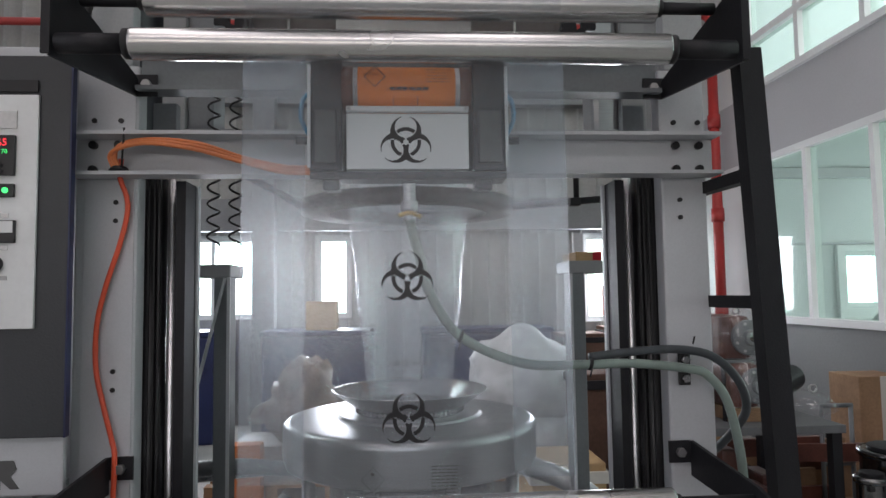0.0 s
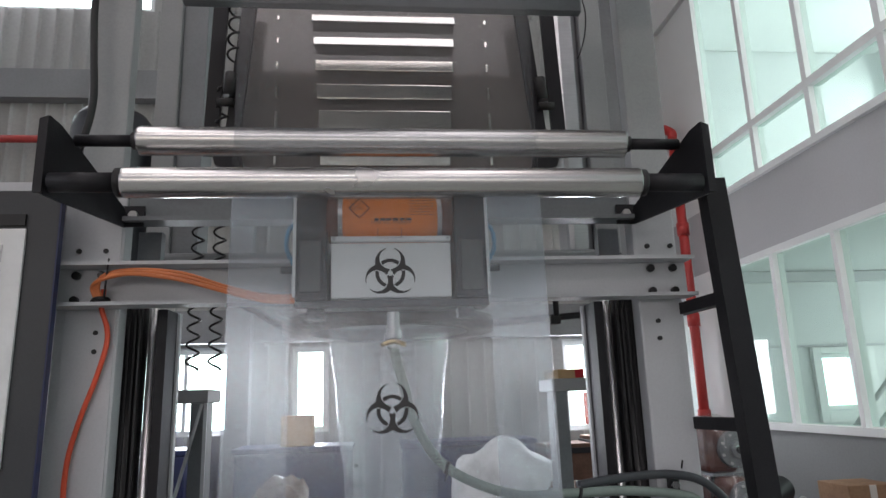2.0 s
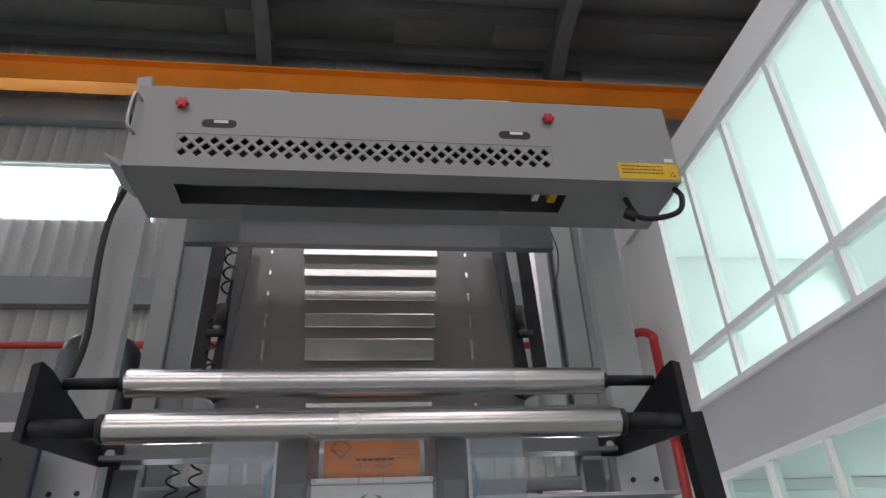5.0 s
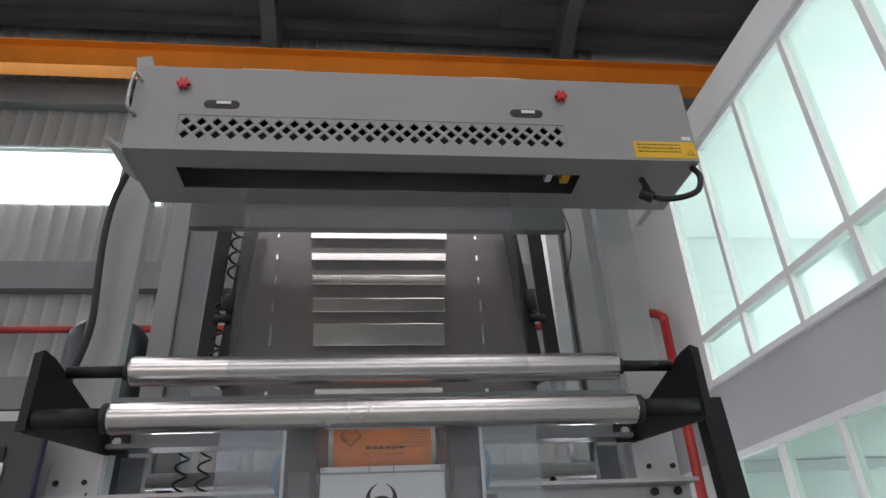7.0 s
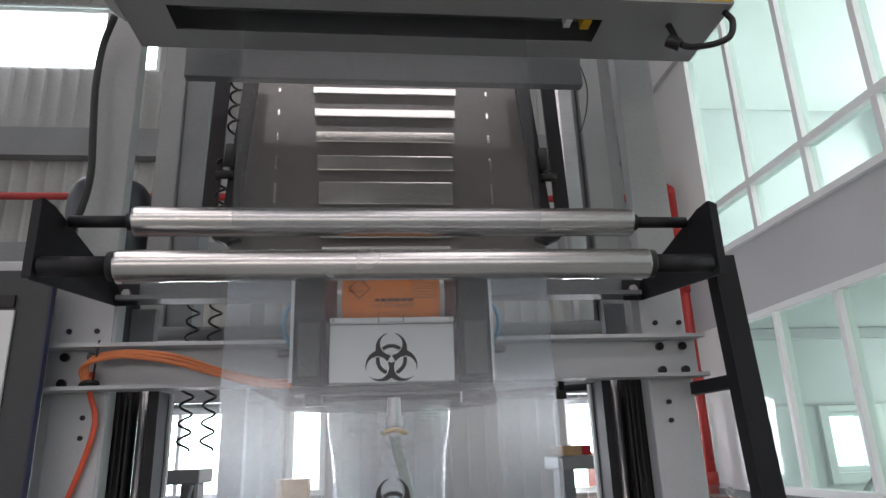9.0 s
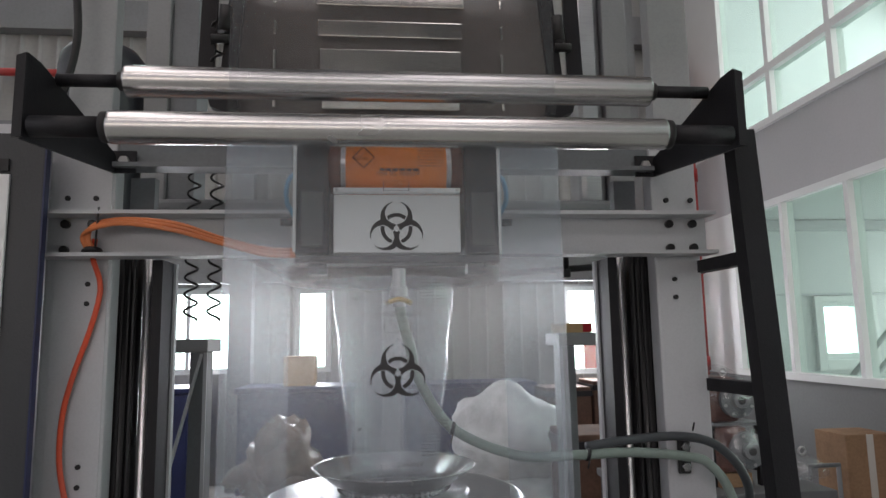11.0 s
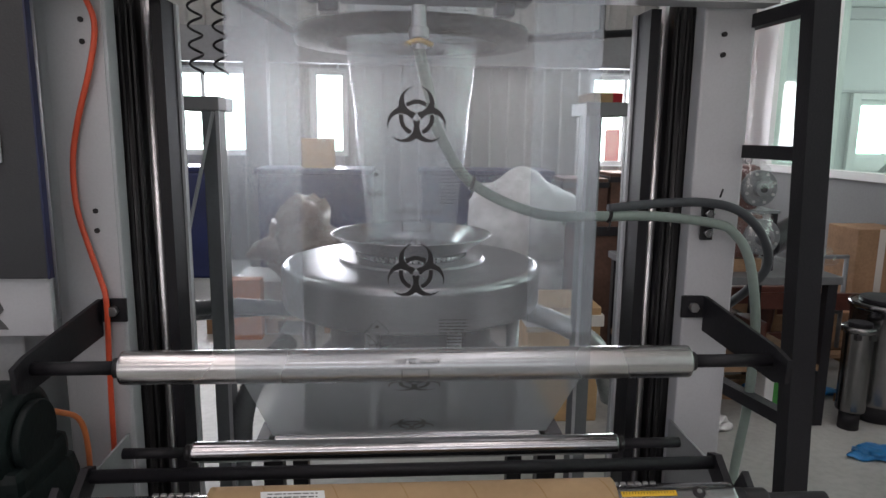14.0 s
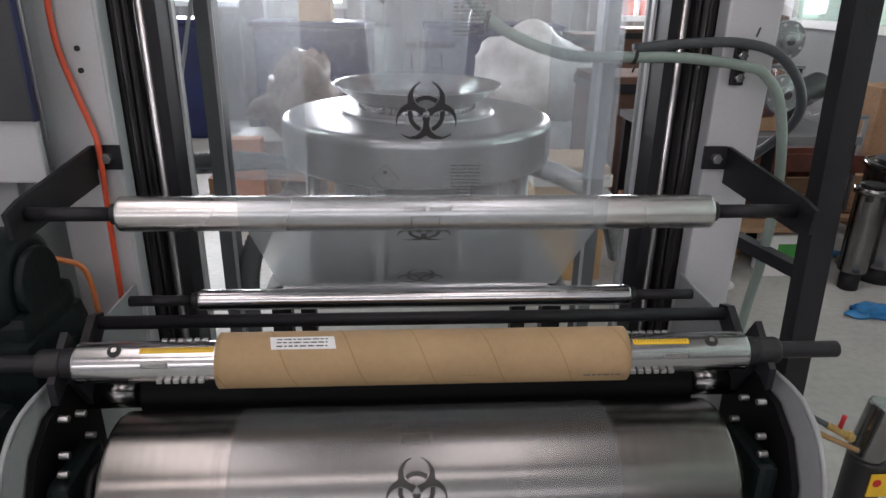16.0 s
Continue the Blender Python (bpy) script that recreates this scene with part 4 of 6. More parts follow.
part("rail", bx(B(), -0.122, 0.133, 0.118, 0.135, 1.868, 1.879, 0.002), PAPER, pu)
for x in (-0.116, 0.127):
    part("screw", cyl(B(), (x, 0.115, 1.8735), (x, 0.118, 1.8735), 0.004, seg=10), ZINC, pu)
part("front_panel", bx(B(), -0.122, 0.133, 0.128, 0.14, 1.748, 1.866, 0.002), PAPER, pu, "white front panel")
part("bottom_bar", bx(B(), -0.198, 0.213, 0.13, 0.2, 1.728, 1.744, 0.003), UNIT, pu)
for x in (-0.155, 0.165):
    part("foot", bx(B(), x - 0.018, x + 0.018, 0.14, 0.18, 1.706, 1.728, 0.003), UNIT, pu)
part("mount", bx(B(), -0.06, 0.07, 0.2, 0.2345, 1.77, 1.83), GREY_DULL, pu)

set_off(PRESS, -0.015, 0, -0.004)

# ---------------------------------------------------------------- hoses on the columns
grey_hose = thing("water_hose", "grey-green rubber hose from the valve to the column clamp", "hose", at=(0.4, 0.25, 1.3))
pts = [(-0.008, 0.12, 1.70), (-0.006, 0.12, 1.63), (0.014, 0.14, 1.555), (0.034, 0.17, 1.487), (0.10, 0.18, 1.392), (0.236, 0.20, 1.331), (0.372, 0.23, 1.322), (0.50, 0.25, 1.320), (0.632, 0.265, 1.304), (0.68, 0.265, 1.286), (0.722, 0.26, 1.222), (0.744, 0.25, 1.08), (0.744, 0.25, 0.90), (0.73, 0.25, 0.76), (0.70, 0.25, 0.45)]
part("hose", tube(B(), smooth_line(pts), 0.0105, 14), HOSE_GREEN, grey_hose)
part("valve_body", cyl(B(), (-0.008, 0.12, 1.635), (-0.008, 0.12, 1.712), 0.013, seg=18, bev=0.003), ZINC, grey_hose)
part("valve_nut", cyl(B(), (-0.008, 0.12, 1.655), (-0.008, 0.12, 1.675), 0.018, seg=6, bev=0.002), ZINC, grey_hose)
part("valve_lever", tube(B(), smooth_line([(-0.034, 0.108, 1.642), (-0.008, 0.105, 1.65), (0.016, 0.108, 1.642)], 5), 0.005, 8), BRASS, grey_hose)
for x, y, z in ((0.10, 0.18, 1.392), (0.395, 0.234, 1.3215)):
    tie = part("cable_tie", cyl(B(), (x - 0.004, y, z + 0.001), (x + 0.003, y, z - 0.001), 0.0135, seg=14), BLACK, grey_hose)
    part("tie_tail", cyl(B(), (x, y - 0.012, z - 0.01), (x - 0.006, y - 0.016, z - 0.026), 0.002, seg=6), BLACK, tie)
dark_hose = thing("dark_hose", "dark grey rubber hose looped over the column clamp", "hose", at=(0.6, 0.25, 1.3))
pts = [(0.395, 0.24, 1.337), (0.46, 0.252, 1.343), (0.54, 0.262, 1.348), (0.625, 0.270, 1.347), (0.695, 0.268, 1.329), (0.748, 0.262, 1.277), (0.770, 0.27, 1.21), (0.75, 0.30, 1.15), (0.715, 0.36, 1.08)]
part("hose", tube(B(), smooth_line(pts), 0.010, 14), HOSE_DARK, dark_hose)
clampn = thing("hose_clamp", "black plate with two bolts holding the hoses", "clamp", at=(0.635, 0.29, 1.31))
part("plate", bx(B(), 0.622, 0.650, 0.290, 0.2985, 1.262, 1.345, 0.003), BLACK_GLOSS, clampn)
for z in (1.322, 1.279):
    part("bolt", cyl(B(), (0.636, 0.278, z), (0.636, 0.29, z), 0.0105, seg=6, bev=0.002), CHROME, clampn)
part("tie_tail", cyl(B(), (0.645, 0.262, 1.36), (0.648, 0.258, 1.378), 0.002, seg=6), BLACK, clampn)
red_hose = thing("air_hose", "bright orange-red air hose hanging down the column", "hose", at=(-0.66, 0.28, 1.3))
pts = [(-0.648, 0.268, 1.795), (-0.653, 0.275, 1.755), (-0.641, 0.284, 1.71), (-0.640, 0.285, 1.67), (-0.656, 0.285, 1.60), (-0.684, 0.285, 1.508), (-0.701, 0.285, 1.424), (-0.701, 0.285, 1.33), (-0.683, 0.285, 1.246), (-0.664, 0.285, 1.173), (-0.655, 0.28, 1.13), (-0.658, 0.278, 1.0), (-0.662, 0.28, 0.85), (-0.668, 0.285, 0.60)]
part("hose", tube(B(), smooth_line(pts), 0.0058, 12), HOSE_RED, red_hose)
AIR = len(THINGS)
for k in range(3):
    o = thing("air_line", "orange air line bending along the channel beam", "hose", "orange air lines", at=(-0.5, 0.24, 1.8))
    d = 0.006 * k
    pts = [(-0.634 - d, 0.262, 1.775), (-0.640 - d, 0.255, 1.80), (-0.625, 0.25 - d, 1.826 - d), (-0.56, 0.24 - d, 1.835 - d), (-0.453, 0.22 - d, 1.822 - d * 1.4), (-0.35, 0.20 - d, 1.786 - d), (-0.26, 0.18, 1.762 - d), (-0.188, 0.17, 1.758 - d)]
    part("hose", tube(B(), smooth_line(pts), 0.0046, 10), HOSE_ORANGE, o)
tie = thing("cable_tie", "black cable tie round the orange air lines", "cable tie", at=(-0.63, 0.25, 1.78))
part("band", tube(B(), smooth_line([(-0.648, 0.255, 1.768), (-0.638, 0.25, 1.772), (-0.622, 0.252, 1.772), (-0.622, 0.268, 1.77), (-0.648, 0.27, 1.768), (-0.648, 0.255, 1.768)], 4), 0.006, 8), BLACK, tie)
part("tail", cyl(B(), (-0.622, 0.246, 1.775), (-0.614, 0.236, 1.86), 0.0022, seg=6), BLACK, tie)

set_off(AIR, -0.016, 0, -0.002)

# ---------------------------------------------------------------- control cabinet
CABINET = len(THINGS)
cab = thing("control_cabinet", "grey control cabinet with a charcoal door and pale instrument panel", "control cabinet", at=(-1.0, 0.3, 0))
CR = -0.692
part("body", bx(B(), -1.35, -0.712, 0.205, 0.222, 1.085, 2.03, 0.004), GREY, cab)
part("back_body", bx(B(), -1.35, -0.760, 0.2225, 0.62, 1.085, 2.03, 0.004), GREY, cab)
part("plinth", bx(B(), -1.33, -0.79, 0.24, 0.60, 0.0, 1.084, 0.004), GREY_DULL, cab, "dull grey plinth")
door = part("door", bx(B(), -1.34, CR - 0.014, 0.190, 0.204, 1.205, 2.005, 0.003), CHAR_BLUE, cab, "charcoal painted door")
part("door_edge", bx(B(), CR - 0.0135, CR - 0.010, 0.188, 0.206, 1.205, 2.005), BLUE, door)
part("upper_panel", bx(B(), -1.34, -0.772, 0.184, 0.189, 1.925, 1.95), BLACK, door)
pan = part("instrument_panel", bx(B(), -1.3, -0.768, 0.182, 0.1895, 1.428, 1.918, 0.002), PAPER, door, "pale instrument panel")


def dial(z, r=0.016, x=-0.835, mat=BLACK_GLOSS):
    bm = B()
    cyl(bm, (x, 0.168, z), (x, 0.1815, z), r, seg=24, bev=0.002)
    cyl(bm, (x, 0.160, z), (x, 0.168, z), r * 0.62, seg=20, bev=0.002)
    return part("selector_knob", bm, mat, door)


for col in (-0.838, -0.92, -1.0):
    part("name_plate", bx(B(), col - 0.03, col + 0.028, 0.1795, 0.1817, 1.845, 1.882), ZINC, door)
    m = part("temperature_controller", bx(B(), col - 0.034, col + 0.028, 0.172, 0.1817, 1.745, 1.83, 0.002), BLACK_GLOSS, door)
    for text, size, x, z, lamp in (("165", 0.021, col - 0.001, 1.8135, LED_RED), ("170", 0.013, col + 0.006, 1.7945, LED_GREEN)):
        tagged(lettering("digits", text, size, lambda u, v, x=x, z=z: Vector((x + u, 0.1712, z + v)), lamp, m), "glowing digits")
    for j in range(4):
        part("key", cyl(B(), (col - 0.018 + (j % 2) * 0.02, 0.1695, 1.766 - (j // 2) * 0.013), (col - 0.018 + (j % 2) * 0.02, 0.1718, 1.766 - (j // 2) * 0.013), 0.0055, seg=12), CHAR, m)
    s = part("rocker_switch", bx(B(), col - 0.034, col + 0.028, 0.174, 0.1817, 1.700, 1.728, 0.002), BLACK_GLOSS, door)
    part("red_button", bx(B(), col - 0.03, col - 0.004, 0.171, 0.1738, 1.705, 1.724, 0.001), RED_KNOB, s)
    part("green_lamp", cyl(B(), (col + 0.012, 0.1712, 1.714), (col + 0.012, 0.1738, 1.714), 0.006, seg=14), LED_GREEN, s)
    part("meter", bx(B(), col - 0.03, col + 0.032, 0.174, 0.1817, 1.605, 1.652, 0.002), BLACK_GLOSS, door)
    part("meter_face", bx(B(), col - 0.027, col + 0.029, 0.1725, 0.1738, 1.626, 1.65), PAPER, door)
    for z in (1.658, 1.59, 1.528):
        part("name_plate", bx(B(), col - 0.03, col + 0.016, 0.1805, 0.1817, z, z + 0.009), ZINC, door)
    dial(1.562, 0.017, col - 0.008)
    dial(1.488, 0.013, col - 0.008, ZINC)
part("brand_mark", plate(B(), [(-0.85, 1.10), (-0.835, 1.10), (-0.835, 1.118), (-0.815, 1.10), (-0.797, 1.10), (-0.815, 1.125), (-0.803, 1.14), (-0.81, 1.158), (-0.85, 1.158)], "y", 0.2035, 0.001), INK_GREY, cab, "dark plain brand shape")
part("small_plate", bx(B(), -0.875, -0.853, 0.187, 0.1895, 1.29, 1.36), PAPER, cab)

set_off(CABINET, -0.015, 0, -0.004)

# ---------------------------------------------------------------- black ladder frame beside the machine
lad = thing("ladder", "charcoal square-tube ladder leaning beside the tower", "ladder", at=(0.8, 0.12, 0))


def leg(bm, a, b, w, d):
    """A square tube between two points."""
    a, b = Vector(a), Vector(b)
    m = Matrix.Translation((a + b) / 2) @ (b - a).to_track_quat("Z", "Y").to_matrix().to_4x4() @ Matrix.Diagonal((w, d, (b - a).length, 1))
    bmesh.ops.create_cube(bm, size=1.0, matrix=m)
    return bm


part("rail", leg(B(), (0.722, 0.12, 2.0), (0.812, 0.12, 0.0), 0.042, 0.05), CHAR, lad)
for z in (1.73, 1.457, 0.91, 0.36):
    x = 0.722 + (2.0 - z) * 0.045
    part("rung", leg(B(), (0.713, 0.36, z), (x - 0.01, 0.135, z), 0.028, 0.028), CHAR, lad)
part("top_bar", leg(B(), (0.652, 0.12, 1.985), (0.724, 0.12, 1.985), 0.03, 0.04), CHAR, lad)

# ---------------------------------------------------------------- rear tower, coiled cords and collapsing boards
rear = thing("rear_tower", "grey rear posts and crossbar of the tower", "machine frame", at=(0, 0.85, 1.9))
# rear greys are lowered to offset the strong lamp light on them
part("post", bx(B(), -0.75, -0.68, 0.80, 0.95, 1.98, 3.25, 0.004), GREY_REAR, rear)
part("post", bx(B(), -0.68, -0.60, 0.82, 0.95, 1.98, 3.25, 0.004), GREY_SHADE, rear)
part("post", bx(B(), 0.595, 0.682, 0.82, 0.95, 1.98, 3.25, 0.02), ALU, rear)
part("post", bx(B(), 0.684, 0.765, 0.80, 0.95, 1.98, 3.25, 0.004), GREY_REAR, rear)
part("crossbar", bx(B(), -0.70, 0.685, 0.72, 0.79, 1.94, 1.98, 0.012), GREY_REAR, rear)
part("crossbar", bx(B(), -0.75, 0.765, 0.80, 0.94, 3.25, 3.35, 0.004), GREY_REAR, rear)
for s in (-1, 1):
    part("side_rail", leg(B(), (s * 0.440, 0.50, 2.18), (s * 0.396, 0.50, 2.70), 0.016, 0.04), CHAR, rear)
    part("side_rail", leg(B(), (s * 0.492, 0.50, 2.20), (s * 0.478, 0.50, 2.70), 0.014, 0.04), CHAR, rear)
    part("rail_foot", plate(B(), [(s * 0.49, 2.22), (s * 0.475, 2.17), (s * 0.44, 2.155), (s * 0.405, 2.17), (s * 0.41, 2.20), (s * 0.44, 2.185), (s * 0.468, 2.20)], "y", 0.485, 0.03), CHAR, rear)
    part("rail_clamp", cyl(B(), (s * 0.446, 0.485, 2.37), (s * 0.440, 0.485, 2.44), 0.016, seg=14), BLACK, rear)
    part("rail_clamp", cyl(B(), (s * 0.43, 0.48, 2.35), (s * 0.475, 0.48, 2.35), 0.012, seg=12), BLACK, rear)
slats = thing("collapsing_board", "slatted board of pale bars that flattens the bubble", "slatted board", at=(0, 0.56, 2.1))
for k, (z0, z1) in enumerate(((2.647, 2.671), (2.570, 2.598), (2.488, 2.522), (2.397, 2.444), (2.291, 2.361), (2.19, 2.25), (2.115, 2.165))):
    w = 0.217 - 0.006 * k
    part("slat", bx(B(), -w - 0.011, w - 0.011, 0.545, 0.557, z0, z1, 0.003), SLAT, slats)
    for sx in (-1, 1):
        part("slat_pin", bx(B(), sx * 0.312 - 0.018, sx * 0.312 - 0.010, 0.55, 0.558, z0 + 0.004, z1 - 0.004, 0.002), SLAT, slats)
part("backing_board", plate(B(), [(-0.458, 2.06), (0.462, 2.06), (0.400, 2.74), (-0.402, 2.74)], "y", 0.575, 0.012), PLY, slats, "grey-brown backing board")
for x, z0, z1, y in ((-0.565, 1.632, 2.10, 0.70), (-0.503, 1.632, 2.10, 0.70), (-0.440, 2.48, 2.69, 0.50), (-0.462, 2.22, 2.40, 0.50)):
    c = thing("coiled_cord", "black coiled cable hanging behind the beam", "cable", "coiled cords", at=(x, y, z0))
    n = int((z1 - z0) / 0.0042)
    ln = [Vector((x + 0.017 * math.cos(k * 0.56), y + 0.017 * math.sin(k * 0.56), z0 + (z1 - z0) * k / n)) for k in range(n + 1)]
    part("cord", tube(B(), ln, 0.0036, 6), BLACK_GLOSS, c)

# ---------------------------------------------------------------- die, air ring and film bubble
DIE = len(THINGS)
DX, DY = -0.008, 1.13
ring = thing("air_ring", "spun aluminium air ring with a flared collar", "air ring", at=(DX, DY, 0.8))
prof = [(0.10, 0.905), (0.42, 0.905), (0.43, 0.908), (0.436, 0.913), (0.438, 0.92), (0.438, 0.925), (0.438, 1.02), (0.438, 1.025), (0.435, 1.035), (0.428, 1.042), (0.418, 1.046), (0.41, 1.0475), (0.40, 1.048), (0.265, 1.052), (0.257, 1.052), (0.25, 1.053), (0.248, 1.056), (0.246, 1.061), (0.243, 1.0625), (0.24, 1.063), (0.232, 1.063), (0.18, 1.063)]
part("housing", lathe(B(), prof, DX, DY, 96), ALU, ring)
part("collar", lathe(B(), [(0.186, 1.086), (0.188, 1.088), (0.262, 1.139), (0.265, 1.141), (0.272, 1.141), (0.272, 1.138), (0.267, 1.135), (0.193, 1.084), (0.191, 1.082)], DX, DY, 72), RIM, ring, "flared collar")
part("lip", lathe(B(), [(0.185, 1.0632), (0.187, 1.066), (0.187, 1.068), (0.187, 1.088), (0.187, 1.090), (0.18, 1.093), (0.12, 1.095)], DX, DY, 64), RIM, ring)
part("hub", lathe(B(), [(0.10, 0.52), (0.33, 0.52), (0.335, 0.525), (0.335, 0.53), (0.335, 0.70), (0.335, 0.705), (0.28, 0.76), (0.28, 0.765), (0.28, 0.9045)], DX, DY, 48), UNIT, ring, "dark die body under the ring")
bm = B()
for k in range(60):
    an = 2 * math.pi * k / 60
    for j in range(2):
        bx(bm, DX + 0.187 * math.cos(an) - 0.003, DX + 0.187 * math.cos(an) + 0.003, DY + 0.187 * math.sin(an) - 0.003, DY + 0.187 * math.sin(an) + 0.003, 1.067 + j * 0.010, 1.073 + j * 0.010)
part("air_holes", bm, BLACK, ring)
for an in (200, 250, 290, 340):
    x, y = DX + 0.36 * math.cos(radians(an)), DY + 0.36 * math.sin(radians(an))
    part("leg", cyl(B(), (x, y, 0.52), (x, y, 0.907), 0.022, seg=16), ALU, ring)
bub = thing("film_bubble", "clear blown film bubble rising from the air ring", "plastic bubble", at=(DX, DY, 1.05))
prof = [(0.135 + 0.075 * min(1, max(0, (z - 1.08) / 0.65)) ** 0.8 + 0.003 * math.sin(z * 23), z) for z in [1.05 + 0.05 * k for k in range(24)]]
part("bubble", lathe(B(), prof, DX, DY, 64), BUBBLE, bub)
cage = thing("bubble_ring", "dark guide ring round the bubble", "guide ring", at=(DX, DY, 1.78))
part("ring", lathe(B(), [(0.28, 1.755), (0.375, 1.755), (0.375, 1.80), (0.28, 1.80), (0.28, 1.755)], DX, DY, 72), BLACK, cage)
part("arm", cyl(B(), (DX + 0.36, DY - 0.05, 1.778), (0.78, 1.0, 1.80), 0.012, seg=12), CHAR, cage)
part("arm", cyl(B(), (DX - 0.36, DY - 0.05, 1.778), (-0.72, 0.95, 1.97), 0.012, seg=12), CHAR, cage)
drop = thing("drop_rod", "black hanging rod with an end fitting", "rod", at=(0.50, 0.75, 1.7))
part("rod", cyl(B(), (0.505, 0.75, 1.76), (0.505, 0.75, 1.95), 0.009, seg=12), BLACK, drop)
part("fitting", bx(B(), 0.482, 0.515, 0.735, 0.765, 1.735, 1.76, 0.004), BLACK, drop)
for s, pts in ((-1, [(-1.25, 1.0, 0.90), (-0.85, 0.92, 0.925), (-0.68, 0.91, 0.935), (-0.56, 0.92, 0.94), (-0.44, 0.98, 0.915), (-0.38, 1.03, 0.90)]), (1, [(0.36, 1.0, 0.90), (0.44, 0.93, 0.885), (0.52, 0.9, 0.85), (0.585, 0.9, 0.80), (0.62, 0.92, 0.72), (0.66, 0.95, 0.60)]), (-1, [(-0.40, 0.95, 0.82), (-0.48, 0.85, 0.74), (-0.53, 0.85, 0.62), (-0.55, 0.88, 0.45), (-0.56, 0.9, 0.2)])):
    h = thing("air_duct_hose", "ribbed grey air hose feeding the air ring", "hose", "air ring hoses", at=pts[0])
    part("hose", tube(B(), smooth_line(pts, 16), 0.030 if pts[0][0] > -0.5 else 0.022, 16, 0.14), GREY_SHADE if s < 0 else ZINC, h)
conduit = thing("steel_pipe", "steel pipe below the ribbed hose", "pipe", at=(-0.7, 0.95, 0.88))
part("pipe", cyl(B(), (-1.3, 0.9, 0.865), (-0.40, 1.0, 0.905), 0.013, seg=14), CHROME, conduit)
deck = thing("die_table", "dark steel table under the die", "table", at=(0, 1.1, 0))
part("top", bx(B(), -0.50, 0.48, 0.86, 1.5, 0.47, 0.52, 0.004), CHAR, deck)
for x in (-0.45, 0.43):
    for y in (0.9, 1.45):
        part("leg", bx(B(), x - 0.03, x + 0.03, y - 0.03, y + 0.03, 0, 0.47), CHAR, deck)
set_off(DIE, 0.010, 0, 0.012)
for s, xa, xb in ((-1, -0.660, -0.548), (1, 0.506, 0.640)):
    f = thing("support_frame", "grey square-tube support frame beside the die", "frame", "support frames", at=((xa + xb) / 2, 0.85, 0))
    xp = (xb - 0.05, xb) if s < 0 else (xa, xa + 0.05)
    xo = (xa, xa + 0.012) if s < 0 else (xb - 0.012, xb)
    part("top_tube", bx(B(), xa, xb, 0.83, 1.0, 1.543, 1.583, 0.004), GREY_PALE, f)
    # frame post in darker grey for its shade; pale strip is its lit edge
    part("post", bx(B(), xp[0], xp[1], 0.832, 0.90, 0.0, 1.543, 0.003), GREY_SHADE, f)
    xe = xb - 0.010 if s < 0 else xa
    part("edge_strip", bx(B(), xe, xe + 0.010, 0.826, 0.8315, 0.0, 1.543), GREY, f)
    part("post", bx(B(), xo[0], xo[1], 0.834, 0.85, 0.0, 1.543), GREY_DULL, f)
    if s < 0:
        part("brace", leg(B(), (-0.655, 0.823, 1.17), (-0.562, 0.823, 1.54), 0.024, 0.005), GREY, f)
cart = thing("small_carton", "flat red and tan carton on the support frame", "carton", at=(0.55, 0.9, 1.583))
part("carton", bx(B(), 0.540, 0.625, 0.87, 1.05, 1.5835, 1.613, 0.002), CARD, cart)
part("red_end", bx(B(), 0.596, 0.6255, 0.869, 0.8699, 1.585, 1.612), RED_KNOB, cart)

# ---------------------------------------------------------------- winder: core on its shaft, rollers and drum
WINDER = len(THINGS)
WY, WZ = -0.10, 0.880
ws = thing("winding_shaft", "polished steel air shaft with measuring tapes", "shaft", at=(0, WY, WZ))
part("shaft", cyl(B(), (-0.556, WY, WZ), (0.547, WY, WZ), 0.0335, seg=48, bev=0.003), CHROME, ws)
